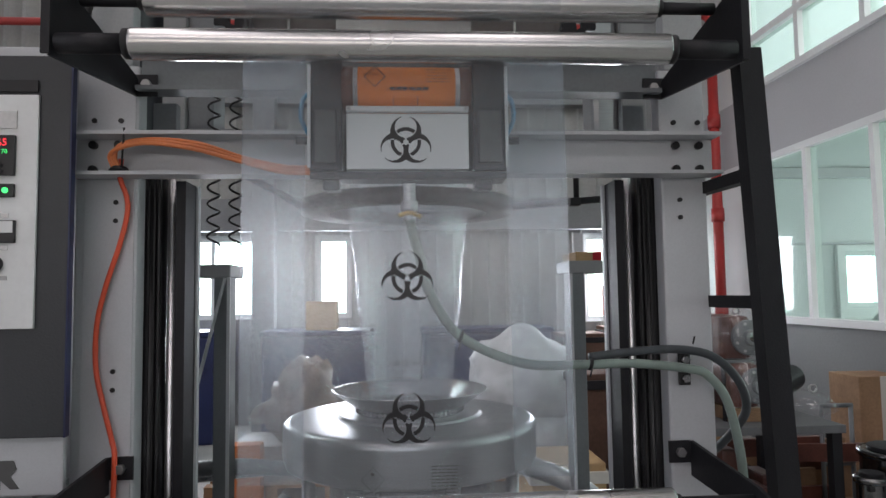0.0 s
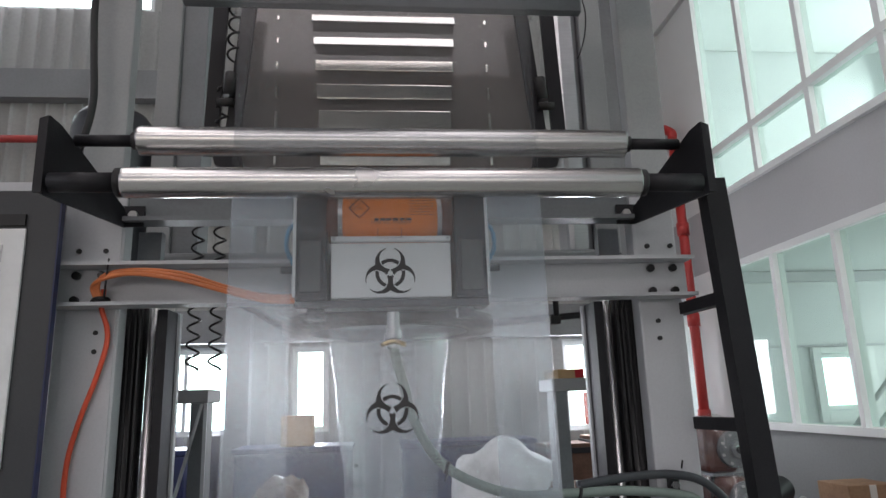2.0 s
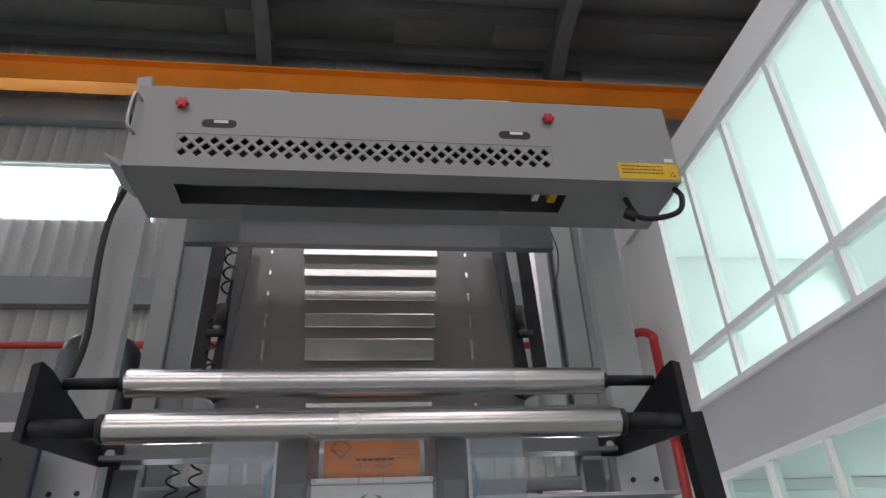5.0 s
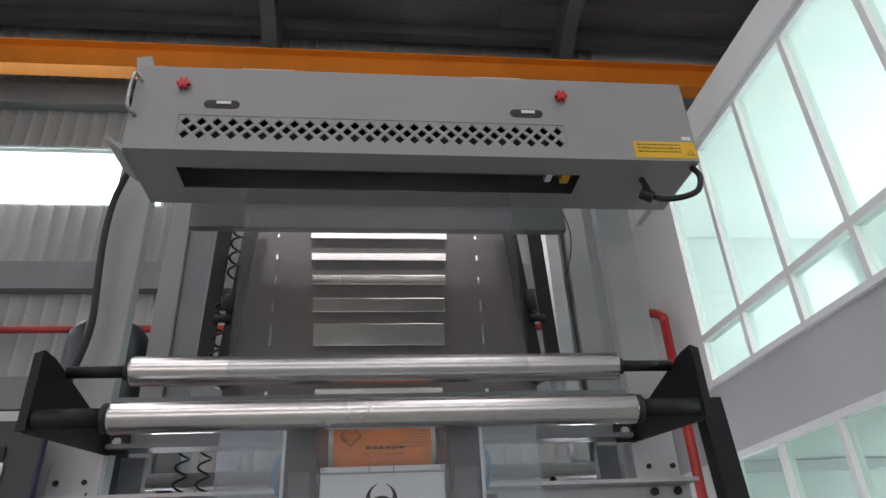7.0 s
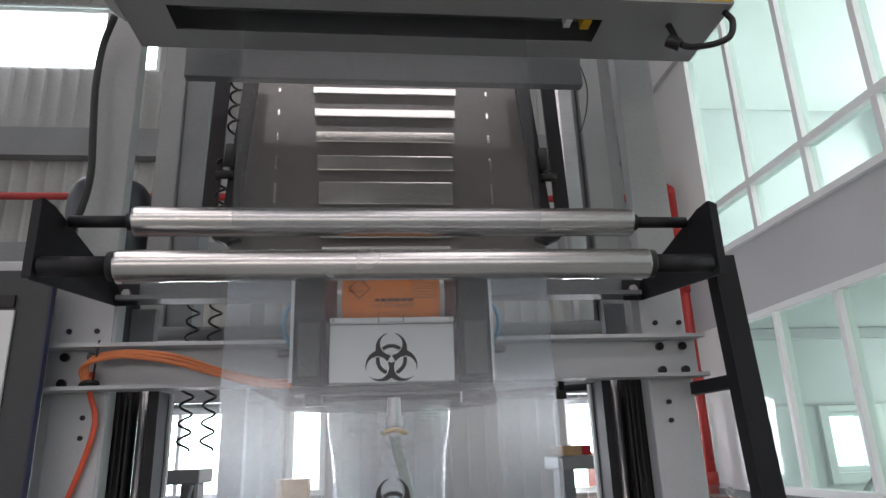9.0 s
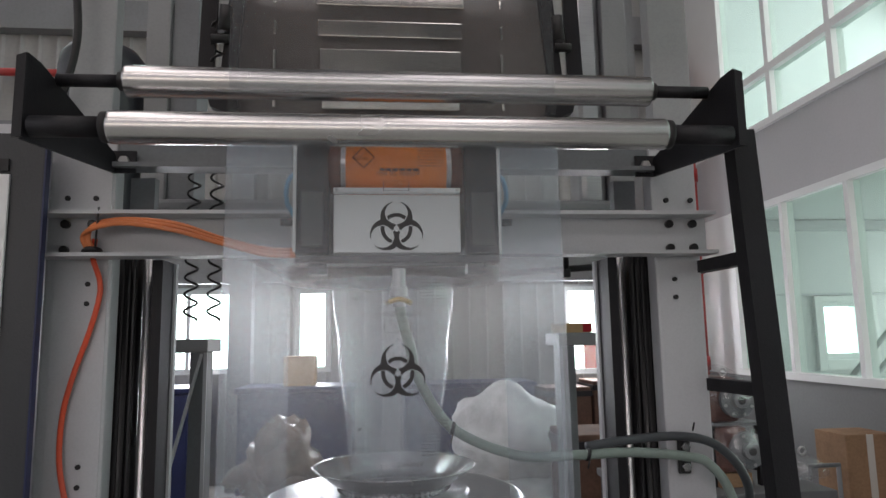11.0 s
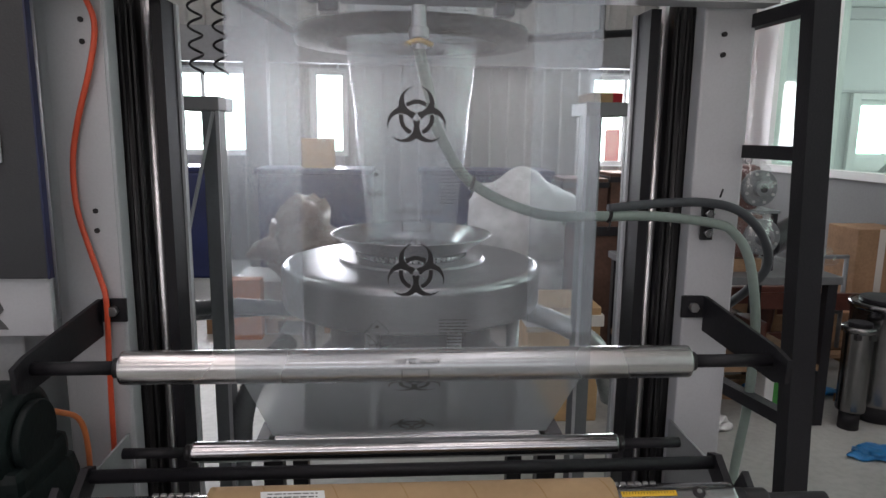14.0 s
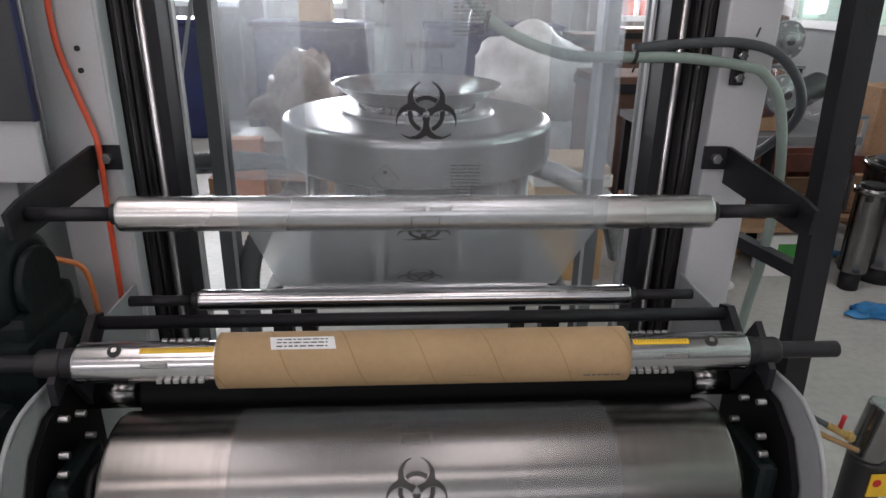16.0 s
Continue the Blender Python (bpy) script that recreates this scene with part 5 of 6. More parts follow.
for s, x in ((-1, -0.556), (1, 0.547)):
    part("journal", cyl(B(), (x, WY, WZ), (x + s * 0.022, WY, WZ), 0.024, seg=24, bev=0.002), CHAR, ws)
    part("bearing", cyl(B(), (x + s * 0.022, WY, WZ), (x + s * 0.062, WY, WZ), 0.023, seg=24, bev=0.004), BLACK, ws)
    part("handle_bar", cyl(B(), (x + s * 0.062, WY, WZ), (x + s * 0.17, WY, WZ), 0.0145, seg=20, bev=0.002), CHAR, ws)
    an = radians(118)
    ny, nz = math.cos(an), math.sin(an)
    v = part("air_valve", cyl(B(), (x - s * 0.066, WY + 0.032 * ny, WZ + 0.032 * nz), (x - s * 0.066, WY + 0.035 * ny, WZ + 0.035 * nz), 0.0105, seg=18), BLACK, ws)
    part("valve_pin", cyl(B(), (x - s * 0.066, WY + 0.034 * ny, WZ + 0.034 * nz), (x - s * 0.066, WY + 0.038 * ny, WZ + 0.038 * nz), 0.0045, seg=12), CHROME, v)
    xa, xb = sorted((x - s * 0.105, x - s * (0.22 if s < 0 else 0.20)))
    tp = part("tape", sheet(arc(WY, WZ, 0.0342, 110, 127, 5), xa, xb, 2), YELLOW, ws, "yellow measuring tape")
    bm = B()
    k = xa + 0.004
    while k < xb - 0.003:
        lo, hi = [(WY + 0.0346 * math.cos(radians(t)), WZ + 0.0346 * math.sin(radians(t))) for t in (111, 119)]
        bm.faces.new([bm.verts.new(p) for p in ((k, *lo), (k + 0.0012, *lo), (k + 0.0012, *hi), (k, *hi))])
        k += 0.005
    part("marks", bm, INK, tp)
    for j in range(6):
        xx = x - s * (0.135 + 0.013 * j)
        part("grip_lug", bx(B(), xx - 0.0045, xx + 0.0045, WY - 0.036, WY - 0.030, WZ - 0.020, WZ - 0.013, 0.001), ZINC, ws)
        part("grip_lug", bx(B(), xx - 0.0045, xx + 0.0045, WY + 0.010, WY + 0.017, WZ + 0.029, WZ + 0.0335, 0.001), ZINC, ws)
    part("key_slot", bx(B(), x - s * 0.15, x - s * 0.11, WY - 0.0345, WY - 0.031, WZ + 0.008, WZ + 0.016, 0.001), ZINC, ws)
core = thing("paper_core", "brown spiral-wound cardboard core on the winding shaft", "cardboard tube", at=(0, WY, WZ))
bm = B()
CXA, CXB, CR2 = -0.331, 0.338, 0.0455
n, rows = 56, 48
rings = [[bm.verts.new((CXA + (CXB - CXA) * i / rows, WY + CR2 * math.cos(2 * math.pi * k / n), WZ + CR2 * math.sin(2 * math.pi * k / n))) for k in range(n)] for i in range(rows + 1)]
for a, b in zip(rings, rings[1:]):
    for k in range(n):
        bm.faces.new((a[k], a[(k + 1) % n], b[(k + 1) % n], b[k]))
for ring_, x in ((rings[0], CXA), (rings[-1], CXB)):
    inner = [bm.verts.new((x, WY + 0.034 * math.cos(2 * math.pi * k / n), WZ + 0.034 * math.sin(2 * math.pi * k / n))) for k in range(n)]
    for k in range(n):
        bm.faces.new((ring_[k], ring_[(k + 1) % n], inner[(k + 1) % n], inner[k]))
part("tube", bm, CARD_CORE, core)
bm = B()
for st in range(8):
    prev = None
    for k in range(30):
        an = radians(-40 + k * 8)
        x = CXA - 0.06 + st * 0.112 + 0.075 * (1 - k / 30)
        pair = None
        if CXA < x < CXB:
            pair = [bm.verts.new((xx, WY + (CR2 + 0.0004) * math.cos(math.pi - an), WZ + (CR2 + 0.0004) * math.sin(math.pi - an))) for xx in (x, x + 0.0028)]
            if prev:
                bm.faces.new((prev[0], prev[1], pair[1], pair[0]))
        prev = pair
part("seam", bm, CARD_SEAM, core, "darker spiral seam")
lbl = []
bm = B()
for k in range(7):
    an = radians(100 + k * 5)
    lbl.append([bm.verts.new((x + 0.002 * (k - 3) * 0.4, WY + (CR2 + 0.0009) * math.cos(an), WZ + (CR2 + 0.0009) * math.sin(an))) for x in (-0.245, -0.143)])
for a, b in zip(lbl, lbl[1:]):
    bm.faces.new((a[0], a[1], b[1], b[0]))
st = part("sticker", bm, PAPER, core, "white sticker with grey print")
bm = B()


def on_core(u, v):
    return Vector((u, WY + (CR2 + 0.0015) * math.cos(v), WZ + (CR2 + 0.0015) * math.sin(v)))


for j in range(3):
    bars(bm, on_core, -0.235, -0.155, radians(106 + 8 * j), radians(109 + 8 * j), 40 + j)
part("print", bm, INK_GREY, st)
bm = B()
bars(bm, on_core, 0.26, 0.325, radians(195), radians(199), 77)
part("stamp", bm, INK_GREY, core, "faint dark stamp")
bm = B()
bars(bm, on_core, 0.06, 0.10, radians(190), radians(192), 79)
part("scuff", bm, CARD_SEAM, core)

roller("small polished steel guide roller at the winder", 0.07, 0.907, 0.405, 0.0195, 0, 0.53, CHROME, -0.004, 0.010)
roller("thin steel roller where the film turns back", 0.30, 0.816, 0.300, 0.018, 0, 0.312, CHROME, 0.0, 0.008)
bar = thing("tie_bar", "black round tie bar with lever ends", "bar", at=(0, 0.03, 0.875))
part("rod", cyl(B(), (-0.575, 0.03, 0.884), (0.575, 0.03, 0.884), 0.0125, seg=20), CHAR, bar)
for s in (-1, 1):
    part("lever", plate(B(), [(0.05, 0.895), (0.02, 0.905), (-0.03, 0.87), (-0.06, 0.82), (-0.03, 0.81), (0.02, 0.85), (0.05, 0.87)], "x", s * 0.575, s * 0.014), CHAR, bar)
press = thing("press_roller", "black rubber press roller with steel ends", "roller", at=(0, 0.0, 0.76))
part("rubber", cyl(B(), (-0.500, 0.0, 0.758), (0.506, 0.0, 0.758), 0.042, seg=40, bev=0.004), RUBBER, press)
for s in (-1, 1):
    part("journal", cyl(B(), (s * 0.507, 0.0, 0.755), (s * 0.60, 0.0, 0.755), 0.027, seg=24), VESSEL, press)
DYY, DZZ, DR = -0.125, 0.650, 0.126
drum = thing("winder_drum", "worn polished steel winding drum", "drum", at=(0, DYY, DZZ))
part("shell", cyl(B(), (-0.509, DYY, DZZ), (0.514, DYY, DZZ), DR, seg=128, bev=0.004), DRUM, drum)
for s in (-1, 1):
    part("journal", cyl(B(), (s * 0.513, DYY, DZZ), (s * 0.60, DYY, DZZ), 0.03, seg=24), CAST, drum)
wrap = thing("drum_film", "clear printed film wrapped over the drum", "plastic film", at=(0, DYY, DZZ + DR))
part("web", sheet(arc(DYY, DZZ, DR + 0.0008, 60, 230, 40), -0.31, 0.315), FILM_DRUM, wrap)


def on_drum(u, v):
    an = radians(148) - v / DR
    return Vector((CX + u, DYY + (DR + 0.0016) * math.cos(an), DZZ + (DR + 0.0016) * math.sin(an)))


part("hazard_sign", hazard_sign(on_drum, 0.00196), INK, wrap)
bm = B()
outline(bm, on_drum, [(-0.024, 0.092), (0.024, 0.092), (0.024, 0.073), (-0.024, 0.073)], 0.06)
part("printed_box", bm, INK_GREY, wrap)
lettering("printed_line", "Volum 20 litri", 0.0145, lambda u, v: on_drum(0.004 + u, v + 0.106), INK_GREY, wrap, True)

# side plates with bearings and bolts
for s in (-1, 1):
    x = s * 0.615
    f = thing("winding_unit", "grey steel side plate of the winder with bearing blocks", "winder", "winder side plates", at=(x, -0.1, 0))
    vs = [(0.32, 0.0), (0.32, 0.84), (0.14, 0.84), (0.02, 0.83), (-0.04, 0.83), (-0.17, 0.835), (-0.24, 0.80), (-0.285, 0.72), (-0.30, 0.60), (-0.30, 0.0)]
    part("side_plate", plate(B(), vs, "x", x, s * 0.005), GREY_DULL, f, "pale stained steel plate")
    part("rolled_edge", tube(B(), smooth_line([(x + s * 0.003, y, z) for y, z in vs[3:9]], 6), 0.0045, 8), GREY_DULL, f)
    ix = x - s * 0.004
    part("inner_plate", plate(B(), [(0.02, 0.30), (0.02, 0.805), (-0.04, 0.808), (-0.14, 0.80), (-0.195, 0.765), (-0.235, 0.70), (-0.25, 0.60), (-0.25, 0.30)], "x", ix, -s * 0.012), RUBBER, f)
    b = part("bearing_block", bx(B(), ix - s * 0.012, ix - s * 0.05, DYY - 0.075, DYY + 0.06, DZZ - 0.06, DZZ + 0.06, 0.012), CAST, f, "dark green cast bearing block")
    part("bearing_ring", cyl(B(), (ix - s * 0.05, DYY, DZZ), (ix - s * 0.062, DYY, DZZ), 0.04, seg=24), BLACK, b)
    for dy, dz in ((-0.055, 0.075), (0.045, 0.075), (-0.04, 0.10), (-0.07, -0.045), (0.05, -0.04), (0.03, 0.13), (-0.02, 0.155)):
        part("bolt", cyl(B(), (ix - s * 0.03, DYY + dy, DZZ + dz), (ix - s * 0.046, DYY + dy, DZZ + dz), 0.0062, seg=6, bev=0.001), ZINC, f)
    part("arm_post", plate(B(), [(-0.02, 0.74), (0.03, 0.76), (-0.06, 0.915), (-0.13, 0.86), (-0.13, 0.82), (-0.09, 0.84), (-0.085, 0.85)], "x", s * 0.585, s * 0.012), CHAR, f)
mot = thing("drive_motor", "dark green geared drive motor beside the winder", "motor", at=(-0.72, 0.02, 0.8))
part("body", cyl(B(), (-0.97, 0.02, 0.972), (-0.668, 0.02, 0.972), 0.094, seg=40, bev=0.022), CAST, mot)
part("end_cap", cyl(B(), (-0.668, 0.02, 0.972), (-0.652, 0.02, 0.972), 0.062, seg=36, bev=0.006), CAST, mot)
part("gearbox", bx(B(), -0.90, -0.632, -0.085, 0.14, 0.50, 0.905, 0.05), CAST, mot)
part("neck", bx(B(), -0.90, -0.650, -0.060, 0.12, 0.867, 0.94, 0.02), CAST, mot)
part("side_cover", bx(B(), -0.98, -0.638, -0.26, -0.13, 0.30, 0.84, 0.03), CAST, mot, "dark cast chain cover")
part("terminal_box", bx(B(), -0.80, -0.68, -0.08, -0.02, 1.035, 1.068, 0.012), CHAR, mot)
part("cable", tube(B(), smooth_line([(-0.71, 0.08, 0.99), (-0.67, 0.12, 0.97), (-0.645, 0.16, 0.92), (-0.65, 0.18, 0.75), (-0.67, 0.2, 0.4)]), 0.0055, 10), HOSE_ORANGE, mot, "orange cable")
part("foot", bx(B(), -0.88, -0.68, -0.07, 0.1, 0.0, 0.52, 0.01), CHAR, mot)
part("name_plate", bx(B(), -0.72, -0.69, -0.0645, -0.061, 0.97, 0.985), CARD, mot)
bm = B()
for k in range(10):
    an = radians(36 * k)
    cyl(bm, (-0.80 + 0.03 * math.cos(an), -0.085, 0.83 + 0.03 * math.sin(an)), (-0.80 + 0.03 * math.cos(an), -0.075, 0.83 + 0.03 * math.sin(an)), 0.006, seg=8)
part("vent", bm, BLACK, mot)

set_off(WINDER, -0.020, 0, -0.012)

# ---------------------------------------------------------------- the workshop behind


def lumpy(cx, cy, cz, rx, ry, rz, seed, rough=0.25, sub=4):
    """A sagging heap or sack with creases."""
    bm = B()
    bmesh.ops.create_icosphere(bm, subdivisions=sub, radius=1.0)
    for v in bm.verts:
        p = v.co.copy()
        k = 1 + rough * noise.noise(p * 1.6 + Vector((seed, 0, 0))) + rough * 0.35 * noise.noise(p * 5 + Vector((0, seed, 0)))
        v.co = Vector((cx + p.x * rx * k, cy + p.y * ry * k, max(cz - rz * 0.96, cz + p.z * rz * k)))
    return bm


def carton(label, x0, x1, y0, y1, z0, z1, mat=CARD, tape=True, turn=0.0):
    c = thing("carton", label, "carton", at=((x0 + x1) / 2, (y0 + y1) / 2, z0))
    part("body", bx(B(), x0, x1, y0, y1, z0, z1, 0.006), mat, c)
    if tape:
        xm = (x0 + x1) / 2
        part("tape", bx(B(), xm - 0.025, xm + 0.025, y0 - 0.0015, y0 - 0.0003, z0 + 0.01, z1), TAPE, c)
    return c


def pallet(x0, x1, y0, y1):
    p = thing("pallet", "worn timber pallet on the floor", "pallet", "pallets", at=((x0 + x1) / 2, (y0 + y1) / 2, 0))
    for k in range(3):
        xx = x0 + (x1 - x0 - 0.09) * k / 2
        part("bearer", bx(B(), xx, xx + 0.09, y0, y1, 0.0, 0.095), TIMBER, p)
    for k in range(6):
        yy = y0 + (y1 - y0 - 0.09) * k / 5
        part("board", bx(B(), x0, x1, yy, yy + 0.09, 0.096, 0.118), TIMBER, p)


# bench with wrapped gearboxes, seen past the right-hand column
BENCH = len(THINGS)
bench = thing("workbench", "low steel bench carrying wrapped gearboxes", "bench", at=(1.8, 2.3, 0))
part("top", bx(B(), 1.1, 2.06, 1.98, 2.75, 0.76, 0.80, 0.004), STEELWORK, bench)
for x in (1.14, 2.02):
    for y in (2.02, 2.7):
        part("leg", bx(B(), x - 0.025, x + 0.025, y - 0.025, y + 0.025, 0, 0.76), CHAR, bench)
part("shelf", bx(B(), 1.12, 2.04, 2.0, 2.73, 0.30, 0.33), TIMBER, bench)


def gearbox(x, y, z, label):
    g = thing("gearbox", label, "gearbox", "wrapped gearboxes", at=(x, y, z))
    part("case", bx(B(), x - 0.14, x + 0.02, y - 0.02, y + 0.28, z, z + 0.23, 0.03), BROWN, g)
    f = part("flange", cyl(B(), (x, y - 0.05, z + 0.115), (x, y - 0.02, z + 0.115), 0.092, seg=32, bev=0.005), GREY_SHADE, g, "grey machined flange")
    part("hub", cyl(B(), (x, y - 0.085, z + 0.115), (x, y - 0.05, z + 0.115), 0.042, seg=24, bev=0.004), GREY_SHADE, f)
    part("bore", cyl(B(), (x, y - 0.0865, z + 0.115), (x, y - 0.085, z + 0.115), 0.02, seg=18), BLACK, f)
    for k in range(8):
        an = radians(45 * k + 20)
        part("bolt", cyl(B(), (x + 0.075 * math.cos(an), y - 0.056, z + 0.115 + 0.075 * math.sin(an)), (x + 0.075 * math.cos(an), y - 0.05, z + 0.115 + 0.075 * math.sin(an)), 0.008, seg=6), ZINC, f)
    part("lifting_eye", tube(B(), [Vector((x - 0.02 + 0.018 * math.cos(radians(t)), y + 0.05, z + 0.252 + 0.018 * math.sin(radians(t)))) for t in range(0, 361, 24)], 0.005, 8), ZINC, g)
    part("wrapping", lumpy(x - 0.04, y + 0.1, z + 0.13, 0.16, 0.22, 0.155, x * 7 + z, 0.15, 3), WRAP, g, "crumpled clear wrapping")


gearbox(1.65, 2.15, 1.118, "brown gearbox with grey flange wrapped in clear film")
gearbox(1.67, 2.12, 0.872, "lower brown gearbox with grey flange wrapped in clear film")
gearbox(1.40, 2.3, 0.80, "brown gearbox in crumpled clear wrapping")
rack = thing("steel_stand", "narrow steel stand carrying the upper gearbox", "stand", at=(1.66, 2.35, 0.8))
part("shelf", bx(B(), 1.52, 1.78, 2.12, 2.5, 1.103, 1.117), GREY_SHADE, rack)
for x in (1.53, 1.77):
    part("leg", bx(B(), x - 0.01, x + 0.01, 2.46, 2.49, 0.80, 1.103), CHAR, rack)
    part("leg", bx(B(), x - 0.01, x + 0.01, 2.14, 2.17, 0.80, 1.103), CHAR, rack)
part("block", bx(B(), 1.53, 1.70, 2.11, 2.4, 0.801, 0.871, 0.004), TIMBER, rack)
mb = thing("motor", "dark motor lying on the bench under clear wrap", "motor", at=(1.95, 2.4, 0.8))
part("body", cyl(B(), (1.85, 2.35, 0.90), (2.14, 2.55, 0.97), 0.075, seg=28, bev=0.01), CHAR, mb)
part("wrapping", lumpy(2.02, 2.3, 0.86, 0.16, 0.2, 0.07, 4.2, 0.3, 3), WRAP, mb)
part("lifting_eye", tube(B(), [Vector((2.10 + 0.02 * math.cos(radians(t)), 2.3, 0.935 + 0.02 * math.sin(radians(t)))) for t in range(0, 361, 24)], 0.006, 8), ZINC, mb)
set_off(BENCH, 0.13, 0, 0)
carton("tall brown carton strapped with white tape", 3.07, 3.42, 3.1, 3.42, 0.33, 0.88, CARD_DARK)
carton("brown carton under the taped one", 2.86, 3.44, 3.0, 3.65, 0.119, 0.329, CARD_DARK, False)
pallet(2.5, 3.45, 2.75, 3.75)
fr = thing("tube_stand", "thin grey steel tube stand", "stand", at=(2.8, 3.0, 0.12))
for x in (2.66, 2.86):
    part("upright", cyl(B(), (x, 2.9, 0.119), (x, 2.9, 0.73), 0.014, seg=10), GREY_SHADE, fr)
part("top_bar", cyl(B(), (2.65, 2.9, 0.73), (2.87, 2.9, 0.73), 0.014, seg=10), GREY_SHADE, fr)
part("low_bar", cyl(B(), (2.66, 2.9, 0.36), (2.86, 2.9, 0.36), 0.012, seg=10), GREY_SHADE, fr)
planks = thing("plank_stack", "stack of rough brown planks and offcuts", "planks", at=(2.3, 3.0, 0))
rnd = random.Random(4)
for k in range(14):
    x, y, z = 1.75 + rnd.uniform(0, 0.5), 2.85 + rnd.uniform(-0.05, 0.55), 0.02 + 0.035 * k
    part("plank", leg(B(), (x, y, z), (x + rnd.uniform(0.6, 0.8), y + rnd.uniform(-0.12, 0.12), z + 0.004), 0.034, 0.11), rnd.choice((TIMBER, CARD_DARK, BROWN)), planks)
for x, y, r, h in ((2.30, 1.97, 0.07, 0.55), (2.54, 2.1, 0.17, 0.64), (3.0, 2.35, 0.16, 0.6)):
    v = thing("steel_vessel", "polished stainless steel cylinder vessel on the floor", "vessel", "steel vessels", at=(x, y, 0.08))
    part("shell", cyl(B(), (x, y, 0.10), (x, y, h), r, seg=48, bev=0.008), VESSEL, v)
    part("rim", lathe(B(), [(r, h - 0.03), (r + 0.012, h - 0.03), (r + 0.012, h), (r, h)], x, y, 48), VESSEL, v)
    part("lid", cyl(B(), (x, y, h), (x, y, h + 0.02), r * 0.8, seg=36, bev=0.006), CHAR, v)
    part("base", cyl(B(), (x, y, 0.0), (x, y, 0.10), r * 0.7, seg=30), CHAR, v)
    for an in (230, 290):
        part("latch", bx(B(), x + r * math.cos(radians(an)) - 0.015, x + r * math.cos(radians(an)) + 0.015, y + r * math.sin(radians(an)) - 0.012, y + r * math.sin(radians(an)) + 0.012, h - 0.06, h - 0.03, 0.004), BLACK, v)
GB = len(THINGS)
gb = thing("printed_carton", "white and green printed carton on the floor", "carton", at=(1.85, 2.2, 0))
part("body", bx(B(), 1.75, 1.97, 2.02, 2.16, 0.0, 0.24, 0.006), PAPER, gb)
part("green_print", bx(B(), 1.80, 1.93, 2.0185, 2.0197, 0.05, 0.19), GREEN, gb)
set_off(GB, 0.17, 0.1, 0)
blue = thing("blue_sheet", "crumpled bright blue plastic sheet on the floor", "plastic sheet", at=(2.25, 2.5, 0))
part("sheet", lumpy(2.25, 2.42, 0.03, 0.22, 0.12, 0.055, 2.0, 0.5), BLUE_BRIGHT, blue)
blue2 = thing("blue_sheet", "small crumpled blue plastic sheet on the floor", "plastic sheet", at=(2.2, 1.68, 0))
part("sheet", lumpy(2.24, 1.66, 0.02, 0.13, 0.07, 0.03, 5.0, 0.5), BLUE_BRIGHT, blue2)
rag = thing("rag", "white crumpled rag on the floor", "rag", at=(1.58, 2.02, 0))
part("cloth", lumpy(1.57, 2.02, 0.03, 0.11, 0.09, 0.04, 9.0, 0.5), SACK, rag)
valve = thing("brass_valve", "brass valve with a red tap on a copper pipe", "valve", at=(1.08, 0.3, 0.3))
part("body", cyl(B(), (1.05, 0.31, 0.395), (1.11, 0.30, 0.365), 0.010, seg=12, bev=0.002), BRASS, valve)
part("nut", cyl(B(), (1.105, 0.30, 0.368), (1.122, 0.297, 0.36), 0.014, seg=6, bev=0.002), BRASS, valve)
part("tap", cyl(B(), (1.085, 0.305, 0.385), (1.09, 0.305, 0.425), 0.006, seg=10), RED_KNOB, valve)
part("hose", tube(B(), smooth_line([(1.05, 0.31, 0.395), (1.02, 0.315, 0.41), (0.97, 0.33, 0.43), (0.86, 0.36, 0.42), (0.80, 0.40, 0.0)]), 0.008, 10), HOSE_DARK, valve)
part("copper_pipe", tube(B(), smooth_line([(1.14, 0.29, 0.325), (1.06, 0.30, 0.36), (1.0, 0.31, 0.38), (0.86, 0.33, 0.38), (0.82, 0.36, 0.0)]), 0.007, 10), CARD_SEAM, valve)
filt = thing("filter_housing", "steel cylinder housing with a yellow label beside the winder", "filter", at=(1.2, 0.3, 0))
part("shell", cyl(B(), (1.19, 0.32, 0.285), (1.215, 0.32, 0.445), 0.045, seg=32, bev=0.006), VESSEL, filt)
part("base", cyl(B(), (1.20, 0.32, 0.0), (1.20, 0.32, 0.285), 0.05, seg=28, bev=0.006), BLACK, filt)
part("label", bx(B(), 1.18, 1.25, 0.266, 0.2695, 0.19, 0.262), YELLOW, filt)
part("label_mark", cyl(B(), (1.20, 0.2645, 0.235), (1.20, 0.2658, 0.235), 0.012, seg=16), RED_KNOB, filt)
rng = random.Random(11)
for k in range(16):
    x, y = rng.uniform(1.5, 2.5), rng.uniform(2.1, 2.9)
    o = thing("scrap", "small scrap of wood or card on the floor", "scrap", "floor scraps", at=(x, y, 0))
    part("piece", leg(B(), (x - 0.06, y, 0.012 + 0.002 * k), (x + rng.uniform(0.03, 0.14), y + rng.uniform(-0.08, 0.08), 0.012 + 0.002 * k), rng.uniform(0.01, 0.02), rng.uniform(0.03, 0.08)), rng.choice((TIMBER, CARD, CARD_DARK, PAPER)), o)

# behind the film: sacks, wrapped goods, cartons and blue bins
sk = thing("sack_heap", "heap of white plastic sacks on a pallet", "sacks", at=(0.9, 4.1, 0.1))
part("sack", lumpy(0.97, 4.1, 0.80, 0.47, 0.4, 0.38, 1.0, 0.22), SACK, sk)
part("sack", lumpy(0.85, 4.15, 0.36, 0.52, 0.42, 0.26, 3.0, 0.2), SACK, sk)
pallet(0.3, 1.5, 3.7, 4.6)
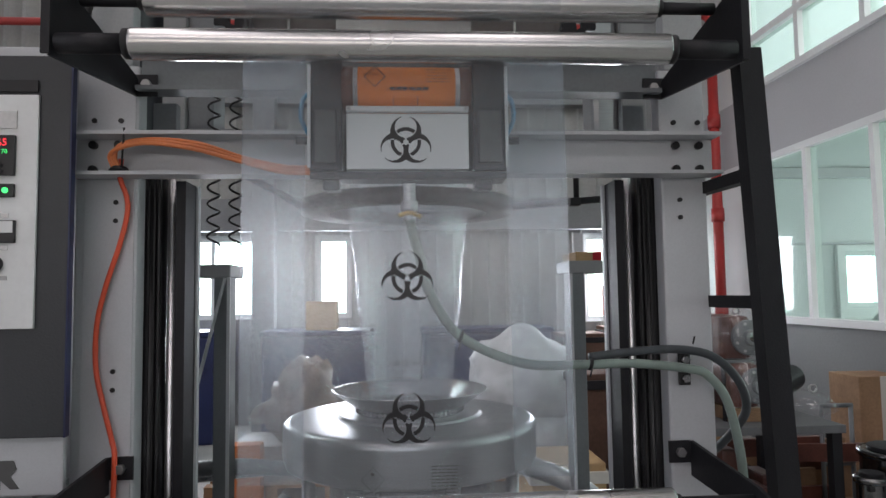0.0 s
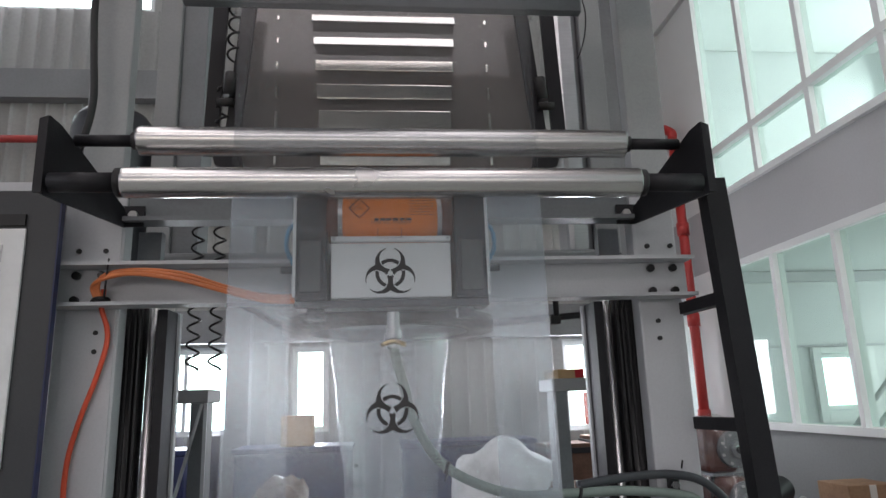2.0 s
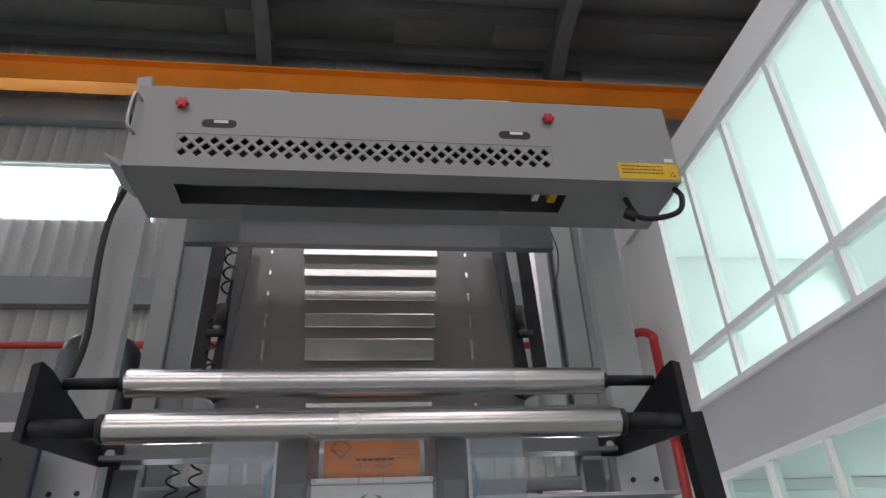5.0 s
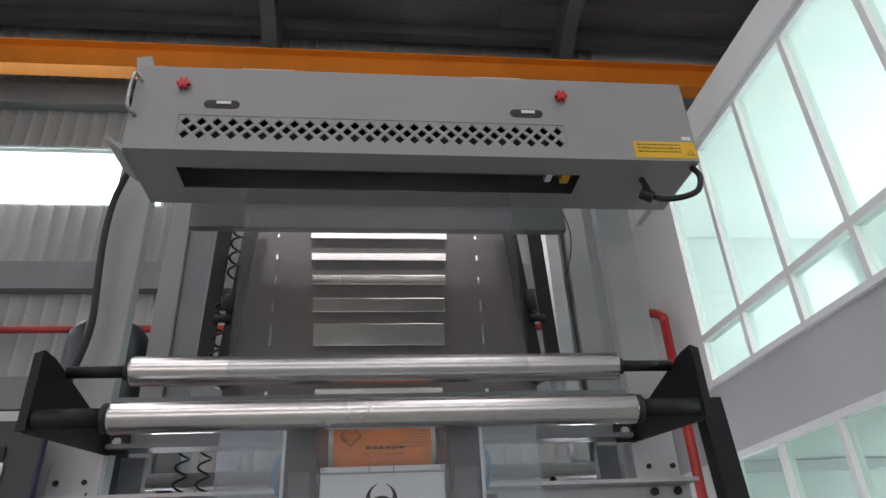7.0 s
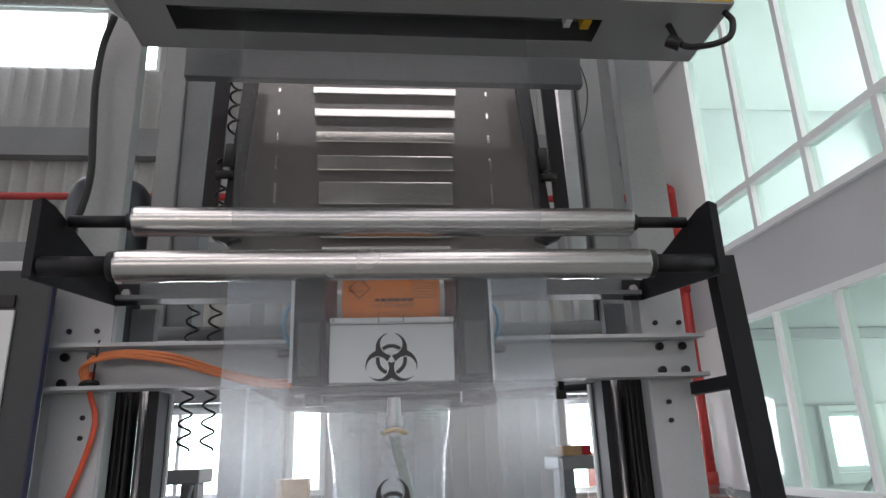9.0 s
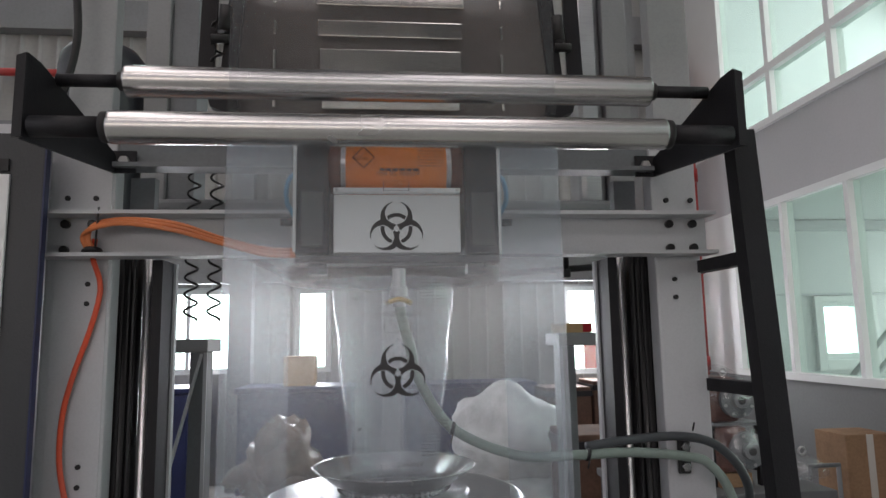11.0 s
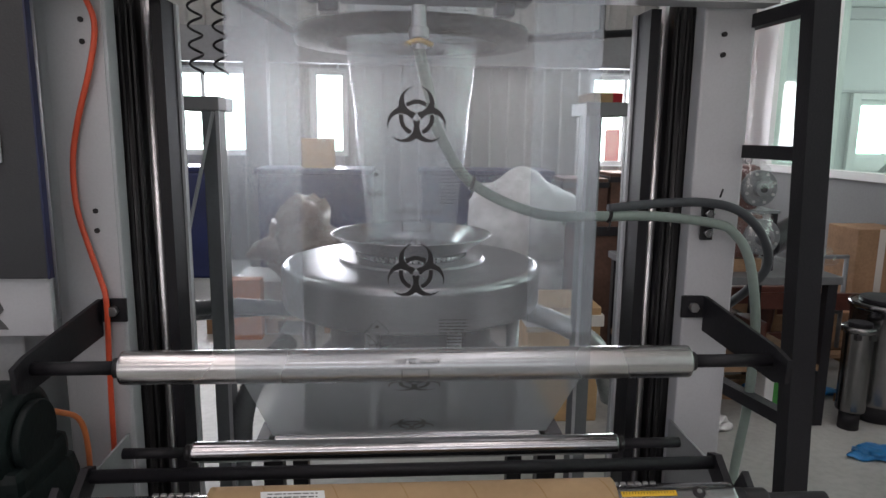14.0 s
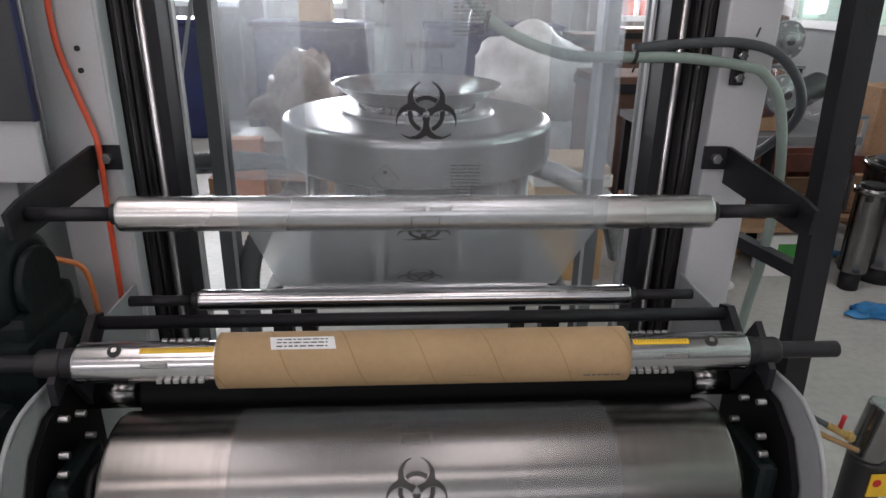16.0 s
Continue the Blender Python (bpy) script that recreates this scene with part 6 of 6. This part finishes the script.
wr = thing("wrapped_goods", "brown goods wrapped in crumpled clear film", "wrapped goods", at=(-0.9, 4.1, 0.12))
part("goods", lumpy(-0.86, 4.1, 0.62, 0.30, 0.24, 0.28, 2.5, 0.7, 3), PARCEL, wr)
part("base", bx(B(), -1.3, -0.6, 3.85, 4.4, 0.119, 0.36), PARCEL, wr)
part("bundle", lumpy(-0.76, 4.05, 0.72, 0.24, 0.22, 0.26, 6.0, 0.6, 3), PARCEL, wr)
pallet(-1.45, -0.5, 3.7, 4.6)
carton("orange-brown carton on the floor", -1.30, -1.02, 3.55, 3.68, 0.0, 0.44, CARD_ORANGE, False)
carton("opened tan carton lying on the floor", 0.93, 1.3, 3.4, 3.65, 0.0, 0.22, CARD, False)
carton("tan carton on a blue bin", -0.98, -0.68, 5.5, 5.8, 1.131, 1.42, CARD, False)
for x0, x1, y in ((-3.2, -1.9, 5.6), (-1.4, -0.3, 5.4), (0.2, 1.5, 5.4)):
    b = thing("blue_bin", "dark blue plastic storage bin", "bin", "blue bins", at=((x0 + x1) / 2, y, 0))
    part("tub", bx(B(), x0, x1, y, y + 0.6, 0.0, 1.08, 0.03), BLUE, b)
    part("rim", bx(B(), x0 - 0.02, x1 + 0.02, y - 0.02, y + 0.62, 1.08, 1.13, 0.01), BLUE, b)
for k, (x0, x1, y0, y1, h, m) in enumerate(((-2.6, -1.75, 3.2, 3.9, 0.75, CRATE), (-1.7, -1.35, 2.6, 3.0, 0.5, CARD_DARK), (1.15, 1.6, 3.0, 3.5, 0.95, CRATE), (0.62, 1.0, 2.1, 2.5, 0.62, CARD), (1.75, 2.25, 5.95, 6.5, 1.02, CRATE), (2.28, 2.95, 5.95, 6.5, 1.08, CRATE))):
    g = thing("crate", "dark crate of machine parts on the floor" if m is CRATE else "carton of parts on the floor", "crate", at=((x0 + x1) / 2, (y0 + y1) / 2, 0))
    part("box", bx(B(), x0, x1, y0, y1, 0.0, h, 0.01), m, g)
    part("rim", bx(B(), x0 - 0.012, x1 + 0.012, y0 - 0.012, y1 + 0.012, h - 0.1, h - 0.04, 0.004), CHAR if m is CRATE else TAPE, g)
tank = thing("grey_tank", "tall dark grey cylinder with a domed top behind the tower", "tank", at=(-0.91, 0.85, 0))
part("shell", lathe(B(), [(0.124, 0.0), (0.124, 2.40), (0.118, 2.44), (0.10, 2.465), (0.06, 2.48), (0.001, 2.485)], -0.890, 0.85, 40), UNIT, tank)
rb = random.Random(21)
for k in range(9):
    x, y, w, h = 1.2 + 0.09 * k, 2.08 + rb.uniform(0, 0.3), rb.uniform(0.05, 0.11), rb.uniform(0.1, 0.3)
    o = thing("spare_part", "brown enamelled machine part under the bench", "machine part", "spare parts", at=(x, y, 0.331))
    part("casting", bx(B(), x - w / 2, x + w / 2, y, y + 0.2, 0.331, 0.331 + h, 0.015), rb.choice((BROWN, CARD_DARK, CHAR, BROWN)), o)

# dense heap of spare parts on the floor past the bench
rh = random.Random(33)
for k in range(46):
    x, y = rh.uniform(1.5, 2.42), rh.uniform(2.9, 4.6)
    if 2.4 < x < 3.5 and 2.7 < y < 3.8:
        y += 1.15
    h = rh.uniform(0.12, 0.5) + 0.1 * (y - 3)
    m = rh.choice((BROWN, CARD_DARK, CHAR, TIMBER, GREY_SHADE, BROWN, VESSEL, CARD_DARK))
    o = thing("spare_part", "dark machine part or offcut heaped on the floor", "machine part", "spare parts", at=(x, y, 0))
    w = rh.uniform(0.05, 0.17)
    if k % 3 == 0:
        part("casting", cyl(B(), (x, y, 0), (x + rh.uniform(-0.05, 0.05), y, h), w * 0.55, seg=20, bev=0.01), m, o)
        part("flange", cyl(B(), (x, y, 0.004), (x, y, 0.03), w * 0.8, seg=20, bev=0.004), CHAR, o)
    elif k % 3 == 1:
        part("casting", bx(B(), x - w, x + w, y - 0.1, y + 0.12, 0.0, h * 0.8, 0.015), m, o)
        part("rib", bx(B(), x - w - 0.01, x + w + 0.01, y - 0.112, y + 0.13, h * 0.5, h * 0.56, 0.004), m, o)
    else:
        part("bar", leg(B(), (x - 0.2, y, 0.03), (x + 0.25, y + rh.uniform(-0.2, 0.2), h), 0.04, 0.09), m, o)
